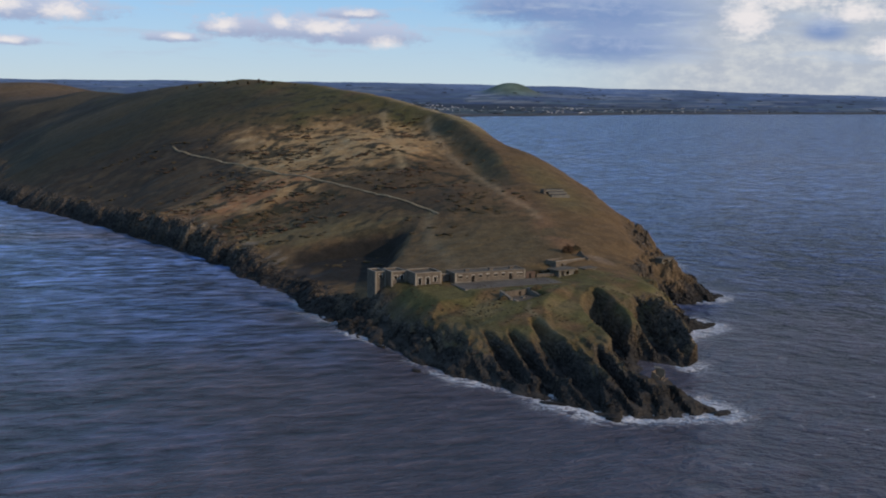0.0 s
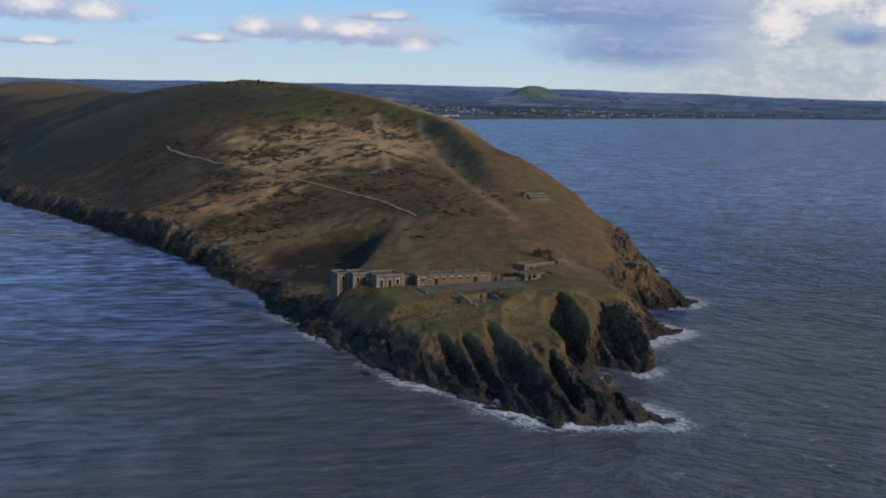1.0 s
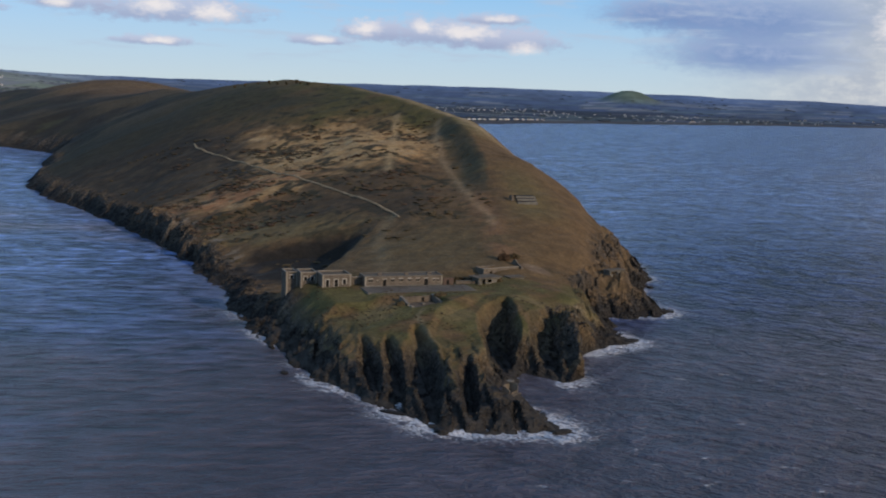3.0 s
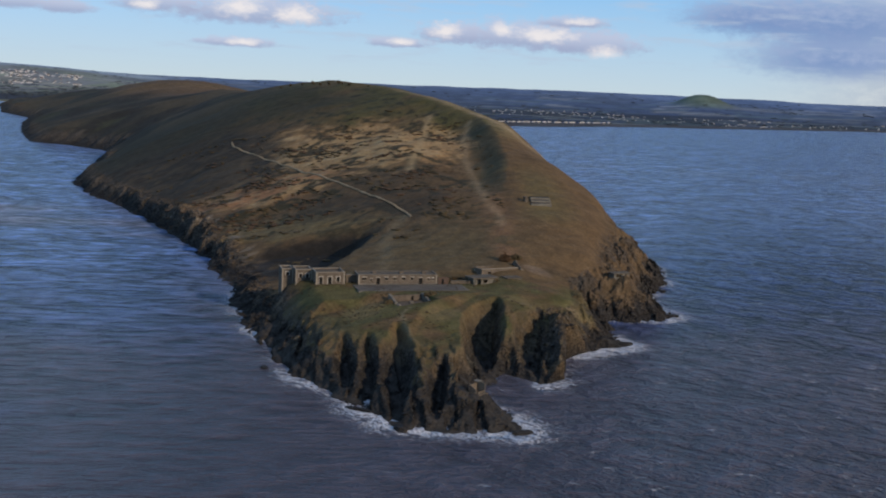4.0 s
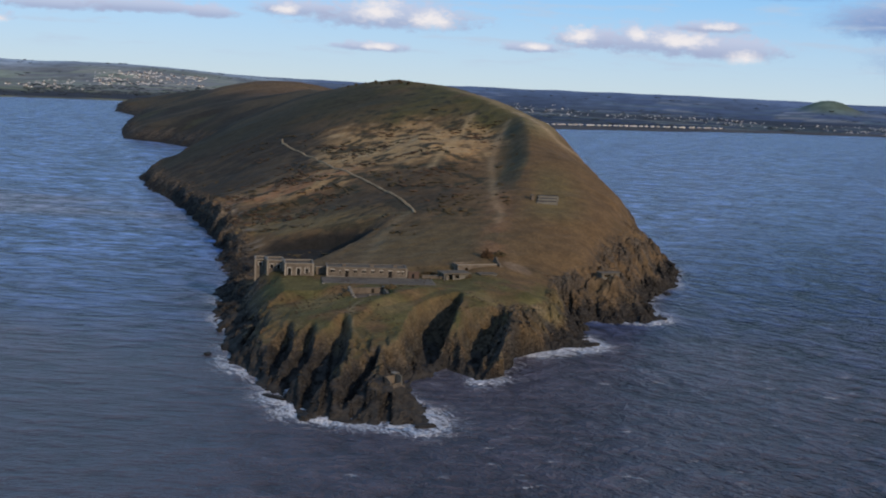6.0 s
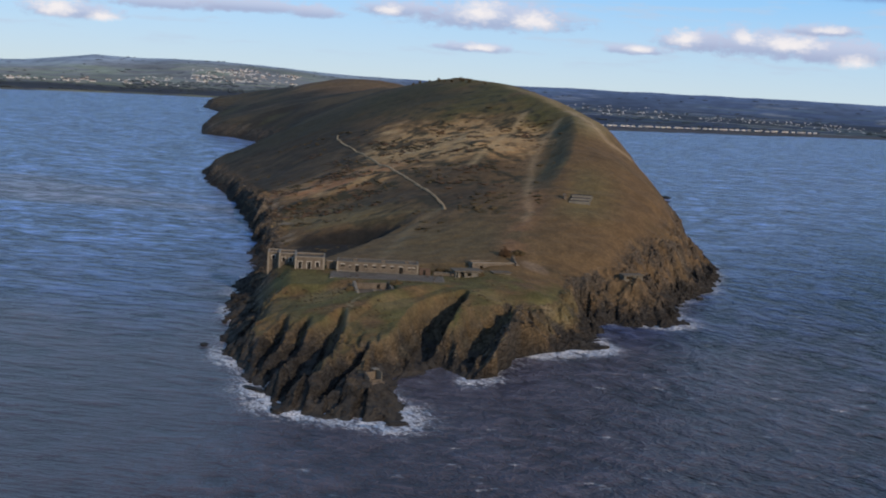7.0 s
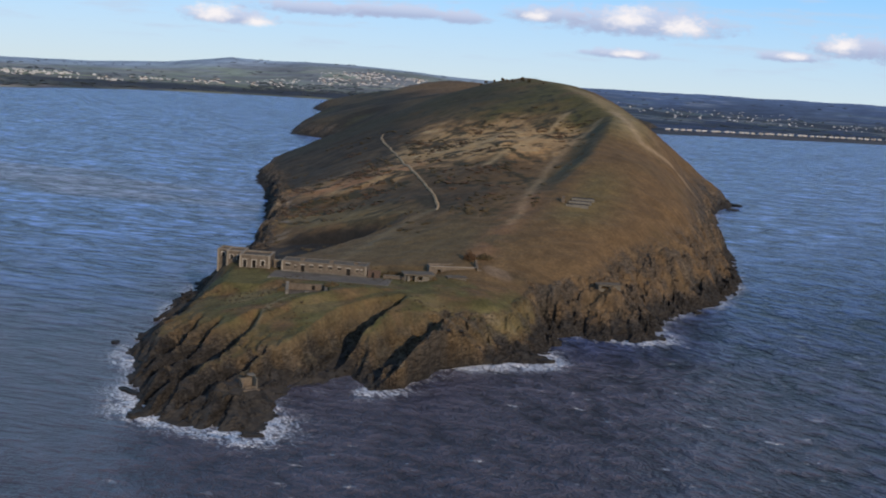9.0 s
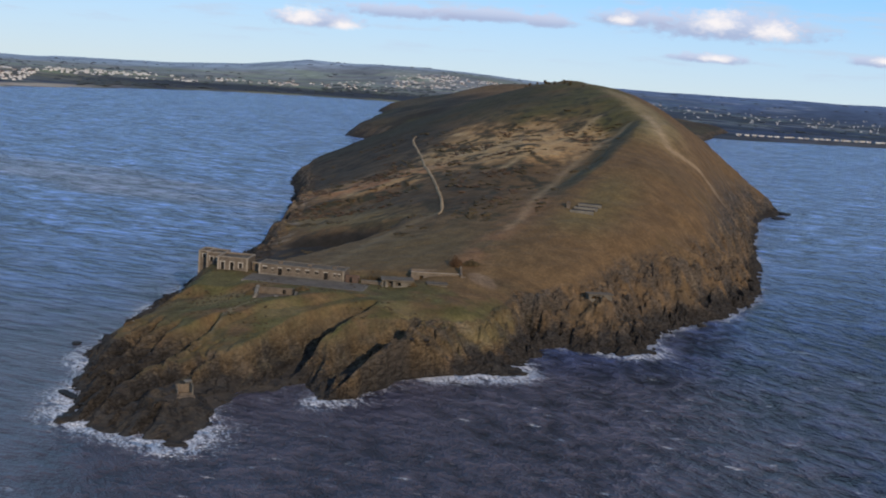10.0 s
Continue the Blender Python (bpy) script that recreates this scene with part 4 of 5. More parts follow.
part("plinth", block(-0.05, 6.9, -0.14, -0.002, -0.6, 0.45, 0.03), M_CONCRETE, bar)
part("plinth", block(8.4, 23.3, -0.14, -0.002, -0.6, 0.45, 0.03), M_CONCRETE, bar)
part("plinth", block(24.9, 30.65, -0.14, -0.002, -0.6, 0.45, 0.03), M_CONCRETE, bar)
for x in (6.0, 16.5, 25.5):
    part("chimney_stub", block(x, x + 1.5, 3.4, 4.5, 3.1, 4.55, 0.06), M_STONE, bar, "stub of a rubble chimney")

quarters = thing("officers_quarters", pose(2.6, 413.4, 16.8, 0, 0, 27.0), "stepped stone officers' quarters with pale corner piers", "building")
for x0, y0, L, depth, h, foot in ((0.0, 0.0, 11.0, 9.5, 4.4, 4.5), (-6.4, 7.5, 6.3, 8.0, 4.2, 6.0), (-10.9, 12.1, 4.4, 7.5, 3.7, 8.0)):
    wing = new("wing")
    wing.parent = quarters
    wing.location = (x0, y0, 0)
    if L > 10:
        holes = [(1.3, 2.5, 0.05, 2.7), (4.6, 5.9, 0.05, 2.7), (7.8, 9.0, 0.9, 2.7)]
    elif L > 5:
        holes = [(1.3, 2.4, 1.1, 2.7), (3.9, 5.0, 1.1, 2.7)]
    else:
        holes = [(1.6, 2.7, 1.2, 2.6)]
    shell(wing, L, depth, h, holes, M_STONE, foot)
    for hx in holes:
        for x in (hx[0] - 0.3, hx[1] + 0.02):
            part("jamb", block(x, x + 0.28, -0.08, 0.2, hx[2], hx[3], 0.02), M_PALE, wing, "pale limewashed jamb")
        part("lintel", block(hx[0] - 0.32, hx[1] + 0.32, -0.09, 0.2, hx[3] + 0.004, hx[3] + 0.32, 0.03), M_PALE, wing)
        part("shutter", block(hx[0] + 0.02, hx[1] - 0.02, 0.24, 0.3, hx[2] + 0.02, hx[3] - 0.02, 0.01), M_DARK, wing, "dark timber shutter")

annexe = thing("link_wall", pose(12.9, 419.2, 16.8, 0, 0, 25.2), "short dark stone wall between the two blocks", "wall")
part("masonry", block(0, 4.6, 2.0, 2.6, -2.0, 2.9, 0.05), M_STONE, annexe)
part("coping", block(-0.05, 4.65, 1.9, 2.7, 2.904, 3.1, 0.04), M_DRESSED, annexe)
part("pier", block(3.7, 4.4, 0.6, 1.3, -1.0, 3.3, 0.05), M_BRICK, annexe, "dark brick pier")

ruin = thing("brick_ruin", pose(45.6, 431.8, 16.7, 0, 0, 25.2), "low ruined red-brick outhouse with a dark doorway", "ruin")
part("front_wall", pierced(4.2, 2.9, 0.45, [(1.4, 2.4, 0.0, 2.1)], 1.0), M_BRICK, ruin, "red-brick wall with doorway")
part("rear_wall", block(0, 4.2, 3.4, 3.85, -1.0, 2.2, 0.05, None, 0.12), M_BRICK, ruin)
part("end_wall", block(0, 0.45, 0.46, 3.39, -1.0, 2.6, 0.05), M_BRICK, ruin)
part("end_wall", block(3.75, 4.2, 0.46, 3.39, -1.0, 1.6, 0.05, None, 0.1), M_BRICK, ruin)
part("door", block(1.44, 2.36, 0.25, 0.31, 0.03, 2.06, 0.01), M_DARK, ruin)

low = thing("retaining_wall", pose(50.4, 434.4, 16.5, 0, 0, 24), "low stone retaining wall against the slope", "wall")
part("masonry", block(0, 13, 0.4, 1.0, -1.5, 1.5, 0.08, None, 0.1), M_STONE, low)
part("coping", block(0, 13, 0.3, 1.1, 1.52, 1.7, 0.05), M_CONCRETE, low)


def yard_sheet():
    """The paved yard: slabs in courses with open joints."""
    court = thing("yard", pose(17.6, 418.4, 16.9, 0, 0, 25.2), "worn grey concrete yard in front of the barracks", "yard", kind="structure")
    bm = block(-2.0, 40.0, -12.6, -0.35, -0.5, 0.03, 0.0)
    part("bed", bm, M_CONCRETE, court)
    me = None
    for i in range(12):
        for k in range(4):
            x0, y0 = -1.9 + i * 3.45, -12.5 + k * 3.02
            if me is None:
                ob = part("slab", block(0, 3.39, 0, 2.96, 0.034, 0.085, 0.02), M_YARD, court)
                me = ob.data
            else:
                ob = new("slab", me)
                ob.parent = court
            ob.location = (x0, y0, random.uniform(-0.008, 0.012))
            ob.rotation_euler = (random.uniform(-0.002, 0.002), random.uniform(-0.002, 0.002), 0)


yard_sheet()

gun = thing("gun_emplacement", pose(39.0, 393.6, 15.2, 0, 0, 36), "open concrete gun emplacement with wing walls", "gun emplacement")


def wedge(x0, x1, y0, y1, z0, za, zb, bm=None):
    """A wall that slopes in height from za at y0 to zb at y1."""
    bm = bm or bmesh.new()
    c = [bm.verts.new(p) for p in ((x0, y0, z0), (x1, y0, z0), (x1, y1, z0), (x0, y1, z0), (x0, y0, za), (x1, y0, za), (x1, y1, zb), (x0, y1, zb))]
    for f in ((3, 2, 1, 0), (4, 5, 6, 7), (0, 1, 5, 4), (1, 2, 6, 5), (2, 3, 7, 6), (3, 0, 4, 7)):
        bm.faces.new([c[i] for i in f])
    bmesh.ops.bevel(bm, geom=bm.edges[:], offset=0.08, segments=1, affect="EDGES")
    return bm


part("floor_slab", block(-0.4, 13.2, -0.6, 9.0, -0.8, 0.0, 0.05), M_STONE, gun, "earth-stained concrete floor")
part("rear_wall", pierced(11.8, 2.1, 0.6, [(7.6, 8.7, 0.05, 1.6)], 1.0), M_STONE, gun, "dark rubble rear wall").location = (0.52, 8.2, 0)
part("door", block(8.14, 9.2, 8.5, 8.58, 0.06, 1.58, 0.01), M_DARK, gun)
part("wing_wall", wedge(-0.6, 0.5, 2.6, 8.8, -1.2, 0.9, 2.7), M_CONCRETE, gun, "sloping pale concrete wing wall")
part("wing_wall", wedge(12.35, 13.45, 1.4, 8.8, -1.2, 0.8, 2.6), M_CONCRETE, gun, "sloping pale concrete wing wall")
part("wall_stub", block(-0.5, 0.4, -0.8, 1.6, -1.2, 0.7, 0.15, None, 0.12), M_DRESSED, gun, "broken end of the wing wall")
part("pedestal", block(5.8, 7.2, 3.2, 4.6, 0.004, 0.5, 0.1), M_CONCRETE, gun, "low square concrete mounting")
part("marker_block", block(15.6, 16.8, 5.6, 6.6, -0.6, 2.2, 0.08), M_CONCRETE, gun, "small dark concrete block")

post = thing("lookout_shelter", pose(59.4, 436.4, 16.7, 0, 0, 39), "low concrete shelter with an overhanging slab roof", "shelter")
part("front_wall", pierced(9.4, 2.5, 0.4, [(3.6, 5.4, 0.8, 2.0), (0.9, 2.6, 0.05, 2.2)], 1.0), M_CONCRETE, post)
part("rear_wall", block(0, 9.4, 5.2, 5.6, -1.0, 2.5, 0.03), M_CONCRETE, post)
part("end_wall", block(0, 0.4, 0.41, 5.19, -1.0, 2.5, 0.03), M_CONCRETE, post)
part("end_wall", block(9.0, 9.4, 0.41, 5.19, -1.0, 2.5, 0.03), M_CONCRETE, post)
part("roof", block(-1.4, 9.9, -0.9, 6.1, 2.504, 2.95, 0.08), M_ROOF, post, "pale overhanging concrete slab roof")
part("pillar", block(-1.1, -0.7, -0.6, -0.2, -1.0, 2.5, 0.04), M_CONCRETE, post)

side_post = thing("observation_shelter", pose(70.6, 446.0, 16.6, 0, 0, 39), "small concrete shelter with a low slab roof", "shelter")
part("front_wall", pierced(6.6, 1.9, 0.4, [(0.8, 2.6, 0.6, 1.5)], 1.0), M_CONCRETE, side_post)
part("rear_wall", block(0, 6.6, 3.4, 3.8, -1.0, 1.9, 0.03), M_CONCRETE, side_post)
part("end_wall", block(0, 0.4, 0.41, 3.39, -1.0, 1.9, 0.03), M_CONCRETE, side_post)
part("end_wall", block(6.2, 6.6, 0.41, 3.39, -1.0, 1.9, 0.03), M_CONCRETE, side_post)
part("roof", block(-0.4, 7.1, -0.6, 4.2, 1.904, 2.25, 0.08), M_ROOF, side_post)
part("apron", block(-9.0, 6.0, -3.6, -0.7, -0.5, 0.16, 0.06), M_CONCRETE, side_post, "worn concrete apron")

mag = thing("magazine_building", pose(59.6, 451.4, 17.2, 0, 0, 39), "long roofless stone magazine below the slope", "building")
part("front_wall", pierced(17.5, 3.3, 0.55, [(3.0, 4.3, 0.2, 2.2), (12.4, 13.4, 1.0, 2.0)], 1.5), M_STONE, mag)
part("rear_wall", block(0, 17.5, 5.4, 5.95, -1.5, 3.5, 0.05, None, 0.08), M_STONE, mag)
part("end_wall", block(0, 0.55, 0.56, 5.39, -1.5, 3.35, 0.03), M_STONE, mag)
part("end_wall", block(16.95, 17.5, 0.56, 5.39, -1.5, 3.35, 0.03), M_STONE, mag)
part("roof", block(0.56, 16.94, 0.56, 5.39, 2.5, 2.8, 0.02), M_ROOF, mag)
part("coping", block(-0.1, 17.6, -0.1, 0.65, 3.304, 3.5, 0.04), M_DRESSED, mag)

gable = thing("ruined_gable", pose(74.6, 461.6, 18.2, 0, 0, 128), "ruined dark stone gable at the foot of the slope", "ruin")
bm = bmesh.new()
prof = [(0, -2), (9, -2), (9, 1.4), (8.2, 2.2), (7.0, 3.0), (5.6, 4.6), (4.4, 4.9), (3.0, 3.5), (1.6, 3.0), (0, 2.6)]
f0 = [bm.verts.new((x, 0, z)) for x, z in prof]
f1 = [bm.verts.new((x, 0.7, z)) for x, z in prof]
bm.faces.new(f0)
bm.faces.new(f1[::-1])
for i in range(len(prof)):
    k = (i + 1) % len(prof)
    bm.faces.new((f0[k], f0[i], f1[i], f1[k]))
bmesh.ops.recalc_face_normals(bm, faces=bm.faces[:])
part("masonry", bm, M_STONE, gable)
# wall is solid here; a dark panel stands for the window's shade
part("opening", block(3.9, 4.8, -0.03, 0.05, 1.4, 2.5, 0), M_DARK, gable, "dark panel for the shade of an empty window")
part("buttress", block(0.2, 1.2, -1.2, -0.02, -2, 1.8, 0.1), M_STONE, gable)
part("low_wall", block(9.02, 13.5, 0.1, 0.6, -2, 1.0, 0.1, None, 0.15), M_STONE, gable)

clifftop = thing("clifftop_shelter", pose(111.0, 489.4, ground(114, 492) - 0.2, 0, 0, 42), "flat-roofed concrete shelter on the cliff edge", "shelter")
part("front_wall", pierced(8.6, 1.7, 0.4, [(1.0, 4.2, 0.3, 1.3)], 2.5), M_CONCRETE, clifftop)
part("rear_wall", block(0, 8.6, 3.2, 3.6, -2.5, 1.7, 0.03), M_CONCRETE, clifftop)
part("end_wall", block(0, 0.4, 0.41, 3.19, -2.5, 1.7, 0.03), M_CONCRETE, clifftop)
part("end_wall", block(8.2, 8.6, 0.41, 3.19, -2.5, 1.7, 0.03), M_CONCRETE, clifftop)
part("roof", block(-0.5, 9.1, -0.6, 4.0, 1.704, 2.05, 0.07), M_ROOF, clifftop, "pale concrete slab roof")

light_post = thing("searchlight_post", pose(77.4, 325.0, ground(78.5, 327) - 0.1, 0, 0, 62), "roofless broken concrete searchlight post on the lowest rocks", "post")
part("rear_wall", block(0, 4.0, 2.8, 3.15, -1.3, 2.3, 0.08, None, 0.12), M_STONE, light_post)
part("side_wall", wedge(0, 0.4, 0.5, 2.79, -1.3, 1.2, 2.4), M_STONE, light_post)
part("side_wall", wedge(3.6, 4.0, 0.0, 2.79, -1.3, 2.6, 3.1), M_CONCRETE, light_post, "taller pale concrete side wall")
part("sill_wall", block(0.41, 3.59, 0.02, 0.34, -1.3, 0.7, 0.05, None, 0.06), M_STONE, light_post)
part("roof_stub", block(2.2, 4.1, 1.4, 3.2, 3.14, 3.34, 0.06, None, 0.08), M_CONCRETE, light_post, "remnant of the slab roof")
part("floor_slab", block(0.41, 3.59, 0.36, 2.79, -1.3, 0.05, 0.02), M_STONE, light_post)
part("platform", block(-0.4, 4.3, -0.9, -0.02, -1.3, 0.1, 0.1), M_STONE, light_post)

hut = thing("hut_base", pose(68.2, 553.4, ground(72, 556), 0, 0, 20), "parallel concrete slabs of a vanished hut on turf", "ruin")
for k in range(3):
    sx0, sy0 = 1.0 * k, 5.2 * k
    mid = hut.matrix_world @ Vector((sx0 + 4.8, sy0 + 0.6, 0))
    g = ground(mid.x, mid.y) - hut.matrix_world.translation.z
    part("concrete_slab", block(sx0, sx0 + 10.0, sy0, sy0 + 1.3, g - 1.8, g + 1.0, 0.08, None, 0.08), M_CONCRETE, hut, "long pale concrete slab")
    # a dark block fills each gap, standing for the slabs' shade
    bed = hut.matrix_world @ Vector((sx0 + 5.2, sy0 + 3.2, 0))
    g = ground(bed.x, bed.y) - hut.matrix_world.translation.z
    part("weed_bed", block(sx0 + 0.3, sx0 + 9.9, sy0 + 1.3, sy0 + 5.18, g - 1.8, g + 0.5, 0.1, None, 0.08), M_DARK, hut, "dark bed put in as shade between the slabs")
part("end_block", block(-2.2, -0.8, 4.6, 8.6, -1.0, 3.4, 0.1, None, 0.1), M_STONE, hut, "dark stone end block")


# ---- tracks over the turf ----
def ribbon(name, pts, width, label, lift=0.35, fray=0.5):
    """A trodden strip laid over the ground along a line."""
    line = along(np.array(pts, float), 2.5)
    k = np.ones(5) / 5
    sm = np.stack([np.convolve(np.pad(line[:, i], 2, "edge"), k, "valid") for i in (0, 1)], 1)
    bm = bmesh.new()
    rows = []
    for i, (x, y) in enumerate(sm):
        a, b = sm[max(i - 1, 0)], sm[min(i + 1, len(sm) - 1)]
        t = (b - a) / (np.hypot(*(b - a)) + 1e-6)
        nx_, ny_ = -t[1], t[0]
        w = width * (1 + random.uniform(-fray, fray) * 0.5)
        row = []
        for s in (-0.5, -0.17, 0.17, 0.5):
            px, py = x + nx_ * s * w, y + ny_ * s * w
            row.append(bm.verts.new((px, py, ground(px, py) + lift - (0.30 if abs(s) > 0.4 else 0))))
        rows.append(row)
    for r0, r1 in zip(rows[:-1], rows[1:]):
        for i in range(3):
            bm.faces.new((r0[i], r0[i + 1], r1[i + 1], r1[i]))
    return tagged(part(name, bm, M_TRACK), label, "track", kind="structure")


ribbon("path", [(-170, 780), (-163, 765.5), (-139, 736), (-115, 706.5), (-91, 675), (-69, 646), (-49, 622), (-30.5, 599), (-4, 564.5), (9, 546), (13, 536)], 1.35, "pale trodden track climbing the slope", 0.6)


# ---- scrub, bushes and rocks ----
def blob_template(sub=1):
    bm = bmesh.new()
    bmesh.ops.create_icosphere(bm, subdivisions=sub, radius=1.0)
    v = np.array([q.co[:] for q in bm.verts])
    f = np.array([[q.index for q in fc.verts] for fc in bm.faces])
    bm.free()
    return v, f


BLOB_V, BLOB_F = blob_template(1)


def clumps(name, spots, mat, label, category, rough=0.28):
    """Many low rounded clumps (x, y, z, width, height) joined as one stuff object."""
    n = len(spots)
    sp = np.array(spots)
    rng = np.random.default_rng(len(name) + n)
    V = BLOB_V[None] * (1 + rng.uniform(-rough, rough, (n, len(BLOB_V), 1)))
    turn = rng.uniform(0, 6.28, n)
    c, s = np.cos(turn)[:, None], np.sin(turn)[:, None]
    ax = rng.uniform(0.7, 1.35, n)[:, None]
    x = V[..., 0] * sp[:, 3:4] * ax
    y = V[..., 1] * sp[:, 3:4]
    co = np.stack([x * c - y * s + sp[:, 0:1], x * s + y * c + sp[:, 1:2], V[..., 2] * sp[:, 4:5] + sp[:, 2:3]], -1)
    faces = (BLOB_F[None] + (np.arange(n) * len(BLOB_V))[:, None, None]).reshape(-1, 3)
    me = bpy.data.meshes.new(name)
    co = co.reshape(-1, 3).astype(np.float32)
    me.vertices.add(len(co))
    me.vertices.foreach_set("co", co.ravel())
    me.loops.add(faces.size)
    me.loops.foreach_set("vertex_index", faces.ravel().astype(np.int32))
    me.polygons.add(len(faces))
    me.polygons.foreach_set("loop_start", np.arange(0, faces.size, 3, dtype=np.int32))
    me.polygons.foreach_set("use_smooth", np.zeros(len(faces), bool))
    me.update(calc_edges=True)
    me.materials.append(mat)
    return tagged(new(name, me), label, category, kind="stuff")


rng = np.random.default_rng(5)


def scatter(n, x0, x1, y0, y1, keep, wide, tall, sink=0.3):
    x, y = rng.uniform(x0, x1, n), rng.uniform(y0, y1, n)
    ok = keep(x, y)
    out = []
    for a, b in zip(x[ok], y[ok]):
        w = rng.uniform(*wide) * rng.uniform(0.6, 1.2)
        h = w * rng.uniform(*tall)
        out.append((a, b, ground(a, b) + h * (0.5 - sink), w, h))
    return out


TRACKS = [np.array(p, float) for p in ([(-170, 780), (-139, 736), (-115, 706.5), (-91, 675), (-69, 646), (-49, 622), (-30.5, 599), (-4, 564.5), (9, 546), (15, 528)],
                                       [(46, 553), (35.5, 591), (24.5, 636), (17, 686), (10.5, 740)])]


def off_tracks(x, y):
    return (near_segments(x, y, TRACKS[0], False)[0] > 6.0) & (near_segments(x, y, TRACKS[1], False)[0] > 2.5)


def crest_side(x, y):
    return x - np.interp(y, CREST[:, 1], CREST[:, 0])


def on_north(x, y):
    d, _ = shore(x, y)
    t = fbm(x * 0.55 + y * 0.25, y, 9.0, 3, 51) * 2 + fbm(x, y, 40, 3, 41) * 0.9
    return (d > 9) & (crest_side(x, y) < -6) & (t > 0.2) & off_tracks(x, y)


gorse = scatter(4200, -230, 60, 500, 790, on_north, (0.8, 2.1), (0.2, 0.32))
clumps("gorse_scrub", gorse, M_SCRUB, "dark low gorse and bramble clumps on the slope", "scrub")
rust = scatter(3200, -190, 30, 560, 760, lambda x, y: on_north(x + 7, y + 5) & off_tracks(x, y), (1.0, 2.6), (0.10, 0.17))
clumps("bracken_tufts", rust, M_RUST, "rust-brown dead bracken tufts among the grass", "bracken")
clumps("turf_tussocks", scatter(2500, -10, 100, 355, 450, lambda x, y: (shore(x, y)[0] > 12) & (fbm(x, y, 10, 2, 83) > 0.05), (0.25, 0.6), (0.3, 0.5)), M_SCRUB, "coarse dark tussocks on the clifftop turf", "tussocks")

# fallen rock along the waterline
loose = []
for px, py in along(RING[12:62], 3.0):
    for _ in range(1):
        a, b = px + rng.normal(0, 2.2), py + rng.normal(0, 2.2)
        w = rng.uniform(0.35, 1.2)
        loose.append((a, b, max(ground(a, b), -0.6) - 0.1, w, w * rng.uniform(0.45, 0.8)))
clumps("shore_rocks", loose, M_ROCK, "wet dark boulders along the foot of the cliffs", "rocks", 0.5)


def boulder(x, y, w, l, h, turn, label):
    bm = bmesh.new()
    bmesh.ops.create_icosphere(bm, subdivisions=3, radius=1.0)
    for q in bm.verts:
        n = noise.fractal(q.co * 1.6 + Vector((x, y, 0)), 0.8, 2.1, 4)
        q.co = q.co * (1 + 0.35 * n)
        q.co = Vector((q.co.x * w, q.co.y * l, (q.co.z if q.co.z < 0.4 else 0.4 + (q.co.z - 0.4) * 0.5) * h))
    ob = part("boulder", bm, M_ROCK)
    ob.matrix_world = pose(x, y, 0.1, 0, 6, turn)
    return tagged(ob, label, "rock", "rocks off the point")


boulder(4.0, 352.5, 1.3, 2.0, 0.7, 30, "dark sea-washed boulder off the cliffs")
boulder(44.0, 317.5, 1.8, 4.2, 1.0, 75, "long dark reef slab awash in surf")
boulder(60.0, 304.0, 2.0, 3.0, 1.3, 20, "dark rock awash below the point")
boulder(92.5, 310.5, 1.5, 3.0, 1.2, -60, "dark rock awash at the point")
boulder(136.0, 488.0, 1.8, 3.4, 1.4, -70, "dark rock beneath the southern cliff")
boulder(118.0, 429.0, 1.6, 3.0, 1.3, -60, "dark rock beneath the fort cliff")
boulder(33.0, 985.0, 5.0, 9.0, 2.4, 20, "dark reef at the far southern corner")
boulder(39.0, 950.0, 4.0, 7.0, 1.8, -20, "low dark reef at the far southern corner")

# wind-cut bushes on the skyline
bush = thing("bush", pose(0, 0, 0), "wind-cut dark thorn bush on the ridge", "bush", "bushes on the ridge")
bm = bmesh.new()
bmesh.ops.create_cone(bm, segments=7, radius1=0.16, radius2=0.07, depth=1.4, cap_ends=True, matrix=Matrix.Translation((0, 0, 0.6)))
for k in range(4):
    a = k * 1.6
    bmesh.ops.create_cone(bm, segments=5, radius1=0.07, radius2=0.02, depth=1.2, cap_ends=True, matrix=pose(0.35 * math.cos(a), 0.35 * math.sin(a), 1.5, 40 * math.sin(-a), 40 * math.cos(a), 0))
part("trunk", bm, M_DARK, bush)
bm = bmesh.new()
for k in range(160):
    a, r, h = random.uniform(0, 6.28), random.uniform(0.1, 1.35) ** 0.8, random.uniform(0.8, 2.7)
    r *= 1.0 - 0.25 * abs(h - 1.6)
    m = pose(r * math.cos(a) + 0.25 * (h - 1), r * math.sin(a), h, random.uniform(0, 90), random.uniform(0, 90), random.uniform(0, 180)) @ Matrix.Scale(random.uniform(0.14, 0.32), 4)
    bmesh.ops.create_icosphere(bm, subdivisions=1, radius=1.0, matrix=m)
part("crown", bm, M_SCRUB, bush)
spots = [(-118, 905, 1.1), (-126, 912, 0.8), (-131, 920, 1.3), (-140, 922, 1.0), (-150, 931, 0.9), (-160, 944, 1.2), (-172, 952, 0.8), (-188, 968, 1.1), (-204, 990, 0.9), (-98, 888, 0.6)]
for i, (x, y, k) in enumerate(spots):
    m = pose(x, y, ground(x, y) - 0.15, 0, 0, 47 * i) @ Matrix.Scale(k, 4)
    if i == 0:
        bush.matrix_world = m
    else:
        copy_thing(bush, pose(x, y, ground(x, y) - 0.15, 0, 0, 47 * i)).scale = (k, k, k)
